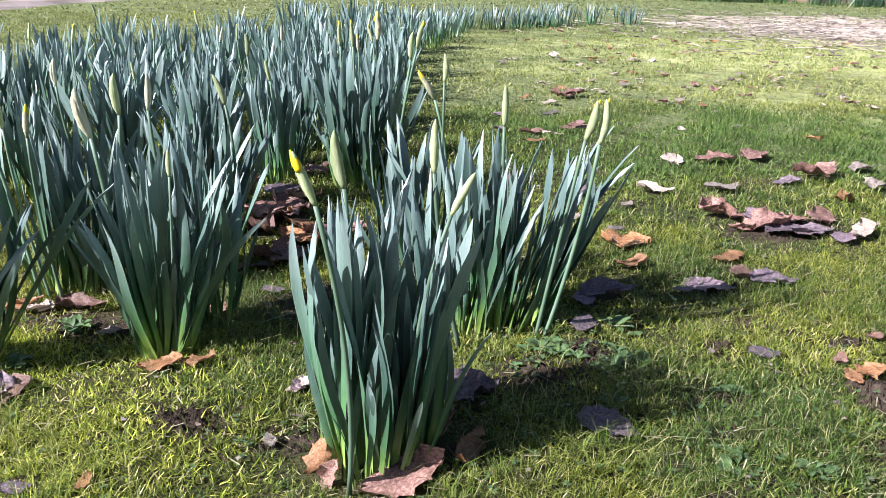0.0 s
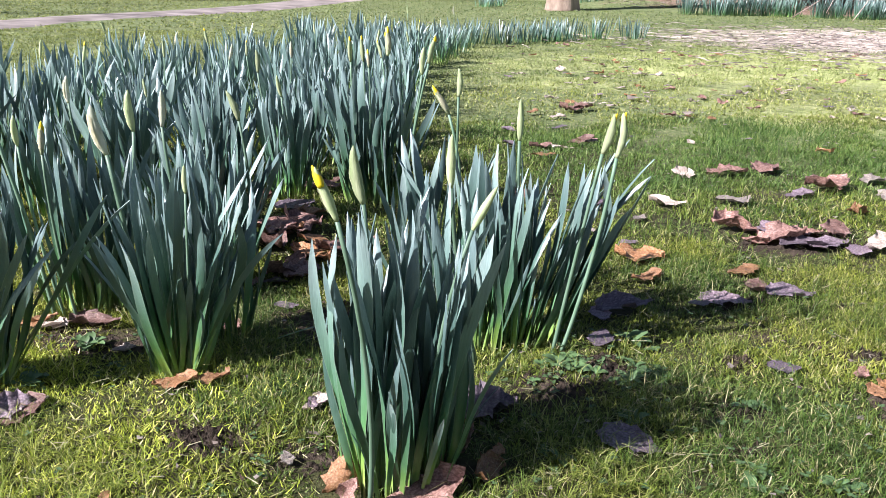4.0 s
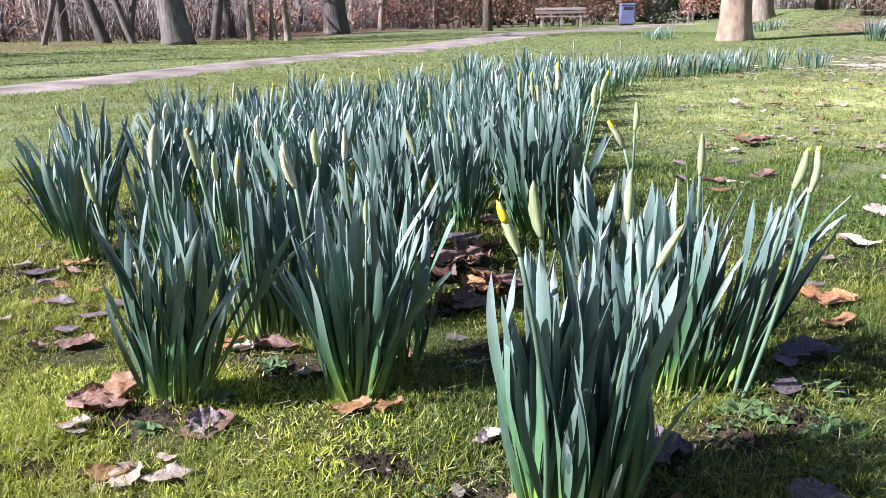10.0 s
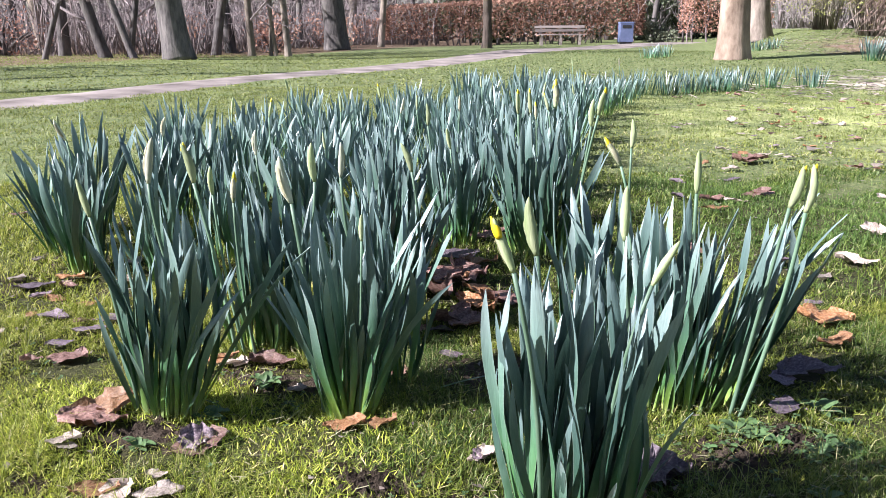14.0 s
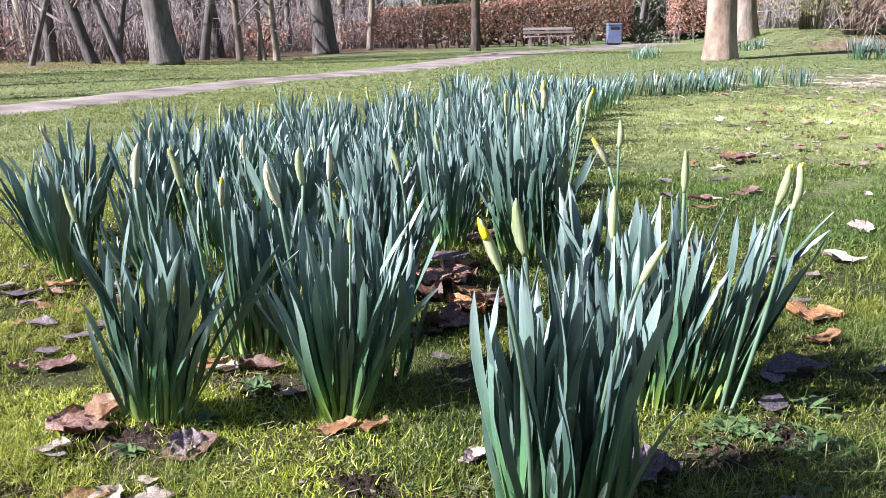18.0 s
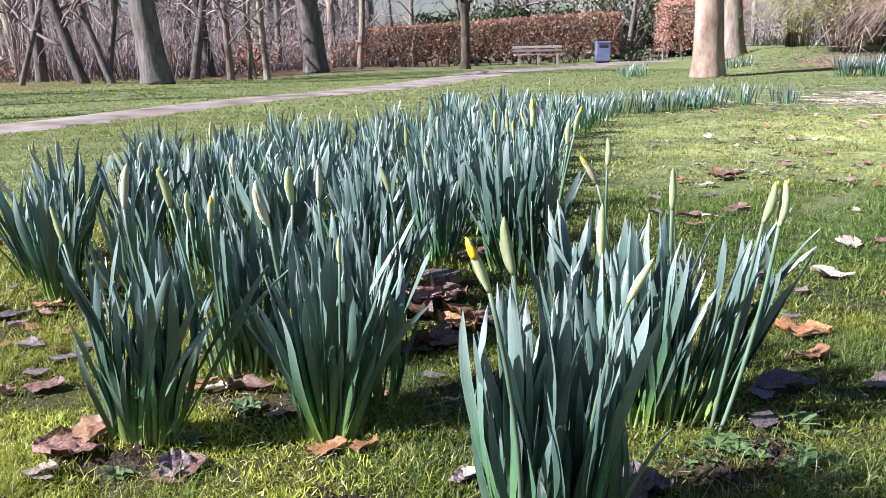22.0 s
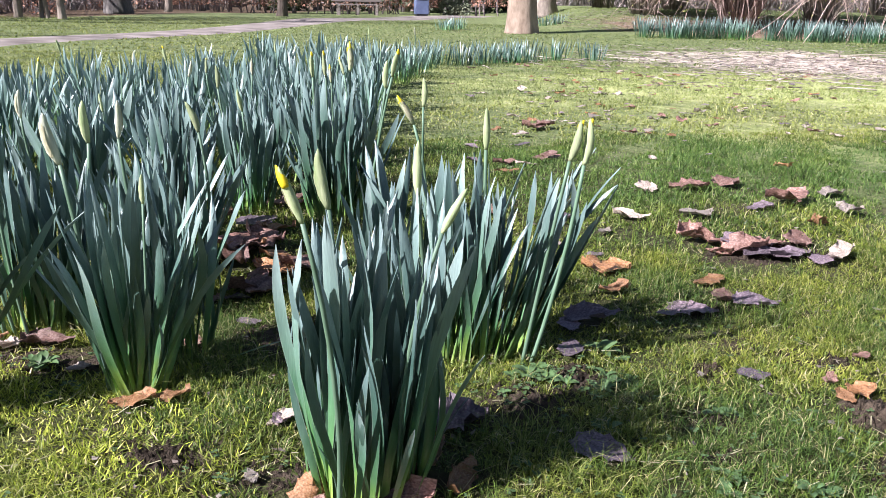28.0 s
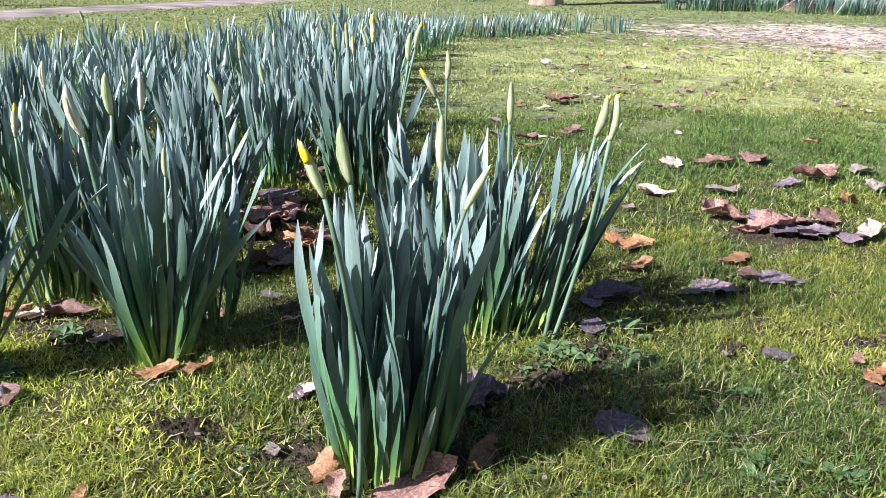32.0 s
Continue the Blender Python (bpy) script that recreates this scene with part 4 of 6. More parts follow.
def build_far():
    bare_tree(4.93, 14.75, 0.262, 9, 3, (0.0, 0), "bark_pale", "smooth pale beech trunk flaring into the lawn", 4.2, 8, 2, 1.2, sway=0.002)
    old = bare_tree(8.1, 22.5, 0.36, 2.5, 4, (0.05, 0), "bark_old", "old gnarled tree with rough bark and mossy limbs", 2.3, 0, 2, 1.3, sway=0.01)
    r = np.random.default_rng(14)
    for way, rad in (((-0.55, 0.1, 1.0), 0.15), ((0.85, 0.0, 0.75), 0.17), ((0.2, 0.4, 1.0), 0.13), ((-0.9, -0.2, 0.5), 0.08)):
        s = Soup()
        grow(s, r, (0.05, 0, 2.2), np.array(way) / np.linalg.norm(way), 3.2, rad, 2, 7, 0.0, 0.55, 5)
        part("limb", s.mesh("limb", MAT["bark_dark"]), old)
    bare_tree(-5.55, 17.3, 0.285, 9, 5, (-0.6, 0), "bark", "thick dark tree trunk leaning slightly at the wood's edge", 4, 9, 2, 1.15)
    bare_tree(-3.5, 26.0, 0.36, 10, 6, (-0.55, 0), "bark", "tall grey trunk leaning over the lawn's edge", 4, 9, 2, 1.12)
    pollard(1.1, 25.5)
    hedge(-2.6, 7.6, 33.6, 34.9, 1.95, 22000, 21, "clipped beech hedge holding its dry copper leaves", 0.05, -0.22)
    hedge(9.2, 12.4, 32.8, 34.2, 2.2, 8000, 22, "square end of a clipped copper-brown beech hedge")
    hedge(-5.2, -2.9, 36.2, 37.2, 1.0, 2500, 23, "low russet beech hedge at the wood's edge")


build_far()


# ---------------- woodland, shrubs and park furniture ----------------
def build_woods():
    r = np.random.default_rng(41)
    spots = [(-7.6, 18.6, 0.13, -0.7), (-6.9, 18.4, 0.08, -1.1), (-8.5, 17.6, 0.06, 0.9), (-7.2, 18.9, 0.07, 0.5), (-4.9, 20.8, 0.09, 0.05), (-3.95, 20.6, 0.085, 0.1), (-4.3, 20.9, 0.05, -0.1), (-4.45, 21.0, 0.05, 0.06), (-6.0, 21.5, 0.12, 0.4), (-2.4, 29.0, 0.12, 0.05), (-6.4, 24.5, 0.16, -0.2), (-9.4, 20.5, 0.14, 0.3), (-10.8, 22.5, 0.2, -0.2), (-12.5, 24.0, 0.16, 0.2), (-8.0, 27.5, 0.22, 0.1), (-5.4, 30.0, 0.14, -0.1), (-4.0, 34.0, 0.18, 0.1), (-1.6, 38.0, 0.12, 0.0), (-0.7, 40.0, 0.14, 0.1), (-10.0, 31.0, 0.2, 0.1), (-14.0, 29.0, 0.22, -0.1), (-7.0, 36.0, 0.24, 0.1), (-3.0, 42.0, 0.2, -0.05), (1.6, 44.0, 0.2, 0.0), (3.8, 46.0, 0.22, 0.1), (-12.0, 37.0, 0.2, 0.0)]
    for i, (x, y, rad, ln) in enumerate(spots):
        bare_tree(x, y, rad, r.uniform(5.5, 7.5), 60 + i, (ln, 0), "bark_old" if i in (4, 5, 6, 7, 9, 12, 16, 18) else "bark", "bare woodland tree with thin tangled branches", 0.7, 11, 2, 1.15, "trees of the wood")
    # brambles and saplings on the woodland floor
    s = Soup()
    for i in range(3400):
        y = r.uniform(20.5, 42)
        x = -7.6 + (y - 20) * 0.32 - abs(r.normal(0, 6.5)) if i % 4 else r.uniform(11, 24)
        if i % 4 == 0:
            y = r.uniform(21, 34)
        h = r.uniform(0.3, 2.6)
        d = r.normal(0, 0.9, 2)
        z = float(gz(x, y))
        p = bent([(x, y, z), (x + d[0] * 0.4, y + d[1] * 0.4, z + h), (x + d[0], y + d[1], z + h * r.uniform(0.3, 1.3))], 5, 0.06, r)
        s.add(*tube(p, np.linspace(0.012, 0.004, 5) * r.uniform(0.7, 1.8), 3))
    tagged(new("undergrowth", s.mesh("undergrowth", MAT["twig"])), "tangle of bare brown undergrowth on the woodland floor", "undergrowth", kind="stuff")
    # the wood beyond: crowded trunks and haze of twigs
    s = Soup()
    for i in range(620):
        a = r.uniform(0.6, 2.6)
        dist = r.uniform(46, 85)
        x, y = dist * math.cos(a) * 1.2, dist * math.sin(a)
        if (-0.06 < x / y < 0.09 and r.random() < 0.85) or r.random() < 0.25:
            continue
        h = r.uniform(6, 12)
        w = r.uniform(0.08, 0.34)
        s.add(*tube(bent([(x, y, 0), (x + r.normal(0, 0.5), y, h * 0.5), (x + r.normal(0, 1.0), y, h)], 6), np.linspace(w, w * 0.3, 6), 5))
        for k in range(18):
            z = h * r.random() ** 1.6
            e = r.normal(0, 1.6, 3)
            s.add(*tube(bent([(x, y, z), (x + e[0] * 0.5, y + e[1] * 0.5, z + abs(e[2]) * 0.5), (x + e[0], y + e[1], z + abs(e[2]))], 4, 0.08, r), np.linspace(w * 0.3, 0.015, 4), 3))
    tagged(new("distant_woods", s.mesh("distant_woods", MAT["twig"])), "distant leafless wood of grey-brown trunks", "woods", kind="stuff")


def evergreen(x, y, rx, ry, h, n, seed, mat, label, category="shrub", size=0.09, lift=0.0, name="evergreen_shrub"):
    r = np.random.default_rng(seed)
    z = float(gz(x, y))
    t = thing(name, label, category, (x, y, z - 0.03))
    lobes = [(r.uniform(-rx, rx) * 0.7, r.uniform(-ry, ry) * 0.6, lift + r.uniform(0.25, 0.75) * h, r.uniform(0.3, 0.5) * min(rx, h)) for _ in range(14)]
    pts = []
    for lx, ly, lz, lr in lobes:
        d = r.normal(0, 1, (n // 14, 3))
        d /= np.linalg.norm(d, axis=1, keepdims=True)
        pts.append(np.array((lx, ly, lz)) + d * lr * r.uniform(0.65, 1.08, (len(d), 1)))
    p = np.concatenate(pts)
    p = p[(p[:, 2] > lift + 0.02) & (p[:, 2] < lift + h * 1.15)]
    v, f = leaf_cloud(p, size, r)
    part("foliage", tri_mesh("foliage", v, f, MAT[mat], smooth=False), t)
    for i in range(7):
        s = Soup()
        l = lobes[i]
        s.add(*tube(bent([(r.normal(0, 0.15), r.normal(0, 0.1), 0), (l[0] * 0.4, l[1] * 0.4, l[2] * 0.6), l[:3]], 6), np.linspace(0.06, 0.02, 6), 5))
        part("stem", s.mesh("stem", MAT["bark"]), t)
    return t


def arching_shrub(x, y, count, reach, height, seed, twig, label, leaves=0, droop=1.0):
    """A shrub of many long shoots that rise from one stool and arch over."""
    r = np.random.default_rng(seed)
    t = thing("shrub", label, "shrub", (x, y, float(gz(x, y)) - 0.03), "bare shrubs")
    s, tips = Soup(), []
    for i in range(count):
        a = r.uniform(0, 2 * np.pi)
        q = reach * r.uniform(0.25, 1.0)
        h = height * r.uniform(0.5, 1.0)
        d = np.array((np.cos(a), np.sin(a)))
        b = d * r.uniform(0, 0.3)
        end = h * (1 - droop * r.uniform(0.2, 1.05) * q / reach)
        p = bent([(*b, 0), (*(b + d * q * 0.22), h * 0.75), (*(b + d * q * 0.6), h), (*(b + d * q), max(0.06, end))], 9, 0.035, r)
        s.add(*tube(p, np.linspace(0.012, 0.004, 9) * r.uniform(0.6, 1.5), 3))
        for k in range(3):
            j = int(r.integers(3, 9))
            e = p[j] + r.normal(0, 0.22, 3) + (0, 0, -0.1)
            s.add(*tube(bent([p[j], (p[j] + e) / 2 + r.normal(0, 0.03, 3), e], 4), np.linspace(0.006, 0.003, 4), 3))
            tips += [e, (p[j] + e) / 2]
        tips += list(p[4:])
    tagged(part("twig_mass", s.mesh("twig_mass", MAT[twig]), t), kind="stuff")
    if leaves:
        tips = np.array(tips)
        p = tips[r.integers(0, len(tips), leaves)] + r.normal(0, 0.05, (leaves, 3))
        v, f = leaf_cloud(p, 0.024, r)
        part("young_leaves", tri_mesh("young_leaves", v, f, MAT["spring"], smooth=False), t, "fresh yellow-green leaves")
    return t


def build_shrubs():
    evergreen(4.0, 38.5, 3.6, 1.6, 2.35, 8000, 51, "laurel", "rounded dark evergreen shrub behind the clipped hedge")
    evergreen(0.6, 39.5, 1.6, 1.2, 2.5, 3000, 52, "laurel", "small evergreen shrub behind the clipped hedge")
    evergreen(10.2, 42.0, 4.0, 2.0, 5.2, 9000, 53, "conifer", "spreading grey-green conifer above the hedges", "conifer", 0.11, 1.6, "conifer")
    evergreen(11.0, 44.0, 5.0, 1.5, 2.4, 5000, 57, "conifer", "dull evergreen screen behind the hedges", "shrub", 0.16)
    evergreen(-0.5, 46.0, 5.0, 1.5, 1.7, 4000, 58, "conifer", "low dark thicket behind the beech hedge", "shrub", 0.15)
    evergreen(8.35, 34.2, 0.75, 0.6, 0.95, 2200, 54, "conifer", "low blue-green bush in the gap between hedges", "shrub", 0.05)
    # bushes added to stand in for the wood's shaded hollow and its russet bits
    for i, (x, y, w, hh) in enumerate([(-5.2, 24.5, 1.0, 1.1), (-3.6, 28.5, 1.2, 1.2), (-8.6, 25.5, 1.4, 1.3), (-11.5, 21.5, 1.3, 1.4), (-6.5, 31.0, 1.8, 1.6)]):
        evergreen(x, y, w, 0.7, hh, 650, 56 + i * 3, "hedge", "low russet bush with dry leaves, added for the wood's dark hollow", "shrub", 0.05, name="added_shrub")
    bare_tree(8.9, 37.5, 0.14, 5, 55, (0.2, 0), "bark", "small crooked tree in the gap between the hedges", 1.0, 9, 2, 1.2)
    arching_shrub(10.6, 16.8, 640, 2.6, 2.4, 61, "twig_red", "large bare shrub of reddish shoots arching to the ground", 2600)
    arching_shrub(9.3, 18.8, 380, 1.8, 2.2, 62, "twig_pale", "shrub just coming into yellow-green leaf", 16000, 0.7)
    arching_shrub(13.2, 17.5, 340, 2.6, 2.6, 63, "twig_pale", "wide bare shrub of grey-brown shoots", 1800)
    arching_shrub(11.2, 20.8, 280, 2.4, 2.8, 64, "twig_pale", "tall bare shrub behind the others", 2600, 0.6)
    arching_shrub(10.2, 23.2, 240, 1.6, 2.6, 65, "twig_pale", "grey twiggy shrub beside the old tree", 500, 0.6)
    arching_shrub(14.6, 14.4, 260, 2.0, 2.4, 66, "twig_red", "bare shrub with thin hanging shoots", 300)
    for i, (x, y) in enumerate([(16.5, 19.5), (15.0, 23.5), (12.4, 25.5), (18.8, 16.0)]):
        arching_shrub(x, y, 200, 2.6, 3.2, 70 + i, "twig", "tall bare shrub at the back of the lawn", 900, 0.6)
    # a leaning tree with long drooping branches at the lawn's edge
    r = np.random.default_rng(81)
    x, y = 9.75, 11.0
    t = thing("tree", "leaning orange-brown tree with long drooping twigs", "tree", (x, y, float(gz(x, y)) - 0.03), "trees of the park")
    v, f, a = tube(bent([(0.25, 0, 0), (0.0, 0, 0.45), (-0.45, 0.05, 1.0), (-1.1, 0.1, 1.42), (-1.6, 0.15, 1.75)], 12, 0.015, r), np.linspace(0.14, 0.045, 12), 9)
    part("trunk", tri_mesh("trunk", v, f, MAT["bark_pale"], a), t)
    v, f, a = tube(bent([(0.25, 0, 0), (0.4, 0, 0.8), (0.3, 0.05, 1.9), (0.6, 0.1, 3.2)], 10, 0.015, r), np.linspace(0.13, 0.05, 10), 9)
    part("trunk", tri_mesh("trunk", v, f, MAT["bark_pale"], a), t)
    s = Soup()
    for i in range(60):
        k = r.uniform(0.1, 1)
        at = np.array((0.2 - 1.8 * k, 0.1 * k, 0.3 + 1.45 * k)) + (0, 0, r.uniform(0, 0.3))
        e = at + (-abs(r.normal(0.25, 0.5)), r.normal(0, 0.5), -r.uniform(-0.4, 1.3))
        e[2] = max(0.12, e[2])
        s.add(*tube(bent([at, at * 0.5 + e * 0.5 + (0, 0, 0.25), e], 7, 0.02, r), np.linspace(0.007, 0.003, 7), 3))
    for e in ((-3.3, -1.0, 0.12), (-2.6, -0.6, 0.2), (-2.9, -1.6, 0.1)):
        s.add(*tube(bent([(-0.9, 0.05, 1.25), (-1.8, e[1] * 0.5, 1.0), e], 9, 0.02, r), np.linspace(0.012, 0.005, 9), 4))
    tagged(part("twig_mass", s.mesh("twig_mass", MAT["twig_red"]), t), kind="stuff")


def build_bench(x, y, turn):
    """A park bench of timber slats on three pairs of legs."""
    b = thing("park_bench", "weathered grey timber park bench before the hedge", "bench", (x, y, float(gz(x, y))))
    b.rotation_euler, b.scale = (0, 0, radians(turn)), (1, 1, 0.87)
    w = 0.96
    for i in range(4):
        part("seat_slat", bm_mesh("seat_slat", box(-w, -0.22 + i * 0.115, 0.43, w, -0.12 + i * 0.115, 0.465), MAT["wood"]), b)
    for i in range(2):
        part("back_slat", bm_mesh("back_slat", box(-w, 0.24 + 0.03 * i, 0.57 + i * 0.15, w, 0.27 + 0.03 * i, 0.68 + i * 0.15), MAT["wood"]), b)
    for k in (-0.72, 0.0, 0.72):
        for yy, h in ((-0.18, 0.43), (0.22, 0.43)):
            part("leg", bm_mesh("leg", box(k - 0.045, yy - 0.04, -0.06, k + 0.045, yy + 0.04, h), MAT["wood"]), b)
        bm = box(k - 0.035, 0.272, 0.40, k + 0.035, 0.32, 0.84)
        part("back_post", bm_mesh("back_post", bm, MAT["wood"]), b)
        part("seat_bearer", bm_mesh("seat_bearer", box(k - 0.04, -0.24, 0.37, k + 0.04, 0.31, 0.427), MAT["wood"]), b)


def build_bin(x, y, turn):
    b = thing("litter_bin", "blue-grey metal litter bin standing by the path", "litter bin", (x, y, float(gz(x, y))))
    b.rotation_euler = (0, 0, radians(turn))
    part("body", bm_mesh("body", box(-0.25, -0.22, 0.06, 0.25, 0.22, 0.72, 0.02), MAT["bin"]), b)
    part("hood", bm_mesh("hood", box(-0.265, -0.235, 0.72, 0.265, 0.235, 0.80, 0.025), MAT["bin"]), b)
    part("opening", bm_mesh("opening", box(-0.17, -0.232, 0.57, 0.17, -0.215, 0.68, 0.006), MAT["black"]), b, "dark slot for rubbish")
    part("plinth", bm_mesh("plinth", box(-0.22, -0.19, -0.05, 0.22, 0.19, 0.06, 0.006), MAT["black"]), b, "black base")


def build_shade_trees():
    # trees beside the path, out of view, whose long shadows stripe the lawn
    for i, (x, y, w) in enumerate([(-15.0, 4.6, 0.3), (-17.5, 6.0, 0.35), (-14.0, 7.6, 0.25), (-19.0, 8.5, 0.4), (-16.0, 10.2, 0.3), (-13.5, 11.8, 0.22), (-20.0, 3.4, 0.35)]):
        bare_tree(x, y, w, 8.5, 120 + i, (0.1, 0), "bark", "bare tree beside the footpath", 2.0, 9, 2, 1.3)


build_woods()
build_shade_trees()
build_shrubs()
build_bench(4.2, 32.3, 0)
build_bin(6.62, 32.0, 0)


# ---------------- fallen leaves, weeds, soil ----------------
def oak_leaf(seed, curl):
    """A dry lobed leaf one metre long, crumpled and curled; vertices, triangles, and its coordinates along and across."""
    r = np.random.default_rng(seed)
    n, c = 15, 7
    s, q = np.linspace(0, 1, n), np.linspace(-1, 1, c)
    ph = r.uniform(0, 6)
    wide = 0.30 * np.sin(np.pi * np.clip(s, 0.02, 0.985) ** 0.85) ** 0.75 * (1 + 0.17 * np.sin(s * 2 * np.pi * 3.5 + ph) + 0.06 * np.sin(s * 2 * np.pi * 9 + 2 * ph))
    wide[0] = 0.012
    S, Q = np.meshgrid(s, q, indexing="ij")
    x = S - 0.5 + 0.05 * np.abs(Q) * np.sin(S * 25 + ph)
    y = Q * wide[:, None] + 0.06 * np.sin(S * 3 + ph)
    z = curl * 0.30 * Q ** 2 * np.sin(S * 2.6 + ph * 0.3) ** 2 + 0.05 * np.sin(S * 9 + ph) * Q + curl * 0.22 * (S - 0.5) ** 2 + 0.03 * np.sin(Q * 5 + S * 12 + ph)
    z += 0.035 * r.normal(0, 1, z.shape) + 0.07 * np.sin(S * 7 + Q * 4 + ph) * np.abs(Q)
    z -= z.min()
    return np.stack([x, y, z], -1).reshape(-1, 3), quads(n, c), S.ravel(), np.abs(Q).ravel()


LEAF_KINDS = {"m": ("mauve", "mauve-grey fallen oak leaf"), "b": ("brown", "dark brown curled fallen oak leaf"), "t": ("tan", "tan fallen leaf"), "p": ("pale", "bleached pale fallen leaf")}
OAK = {k: [tri_mesh("fallen_leaf", *oak_leaf(i + 20 * j, (0.3, 0.6, 1.1, 0.5)[i])[:2], MAT[LEAF_KINDS[k][0]], *oak_leaf(i + 20 * j, (0.3, 0.6, 1.1, 0.5)[i])[2:]) for i in range(4)] for j, k in enumerate("mbtp")}
FALLEN = []


def fallen_leaf(x, y, size, kind, turn, r, where="lying on mossy turf", tip=None):
    ob = new("fallen_leaf", OAK[kind][int(r.integers(4))])
    ob.matrix_basis = Matrix.Translation((x, y, float(gz(x, y)) + 0.009 + 0.03 * max(0, size - 0.06))) @ Euler((*((r.normal(0, 0.07), r.normal(0, 0.07)) if tip is None else tip), radians(turn) + r.choice([0, np.pi]))).to_matrix().to_4x4() @ Matrix.Diagonal((size, size * r.uniform(0.85, 1.25), size * r.uniform(0.35, 0.7) * (1.5 if tip and where[0] != "m" else 0.6 if kind == 'm' else 1.0), 1))
    tagged(ob, LEAF_KINDS[kind][1] + " " + where, "fallen leaf", "fallen leaves")
    FALLEN.append((x, y, size))


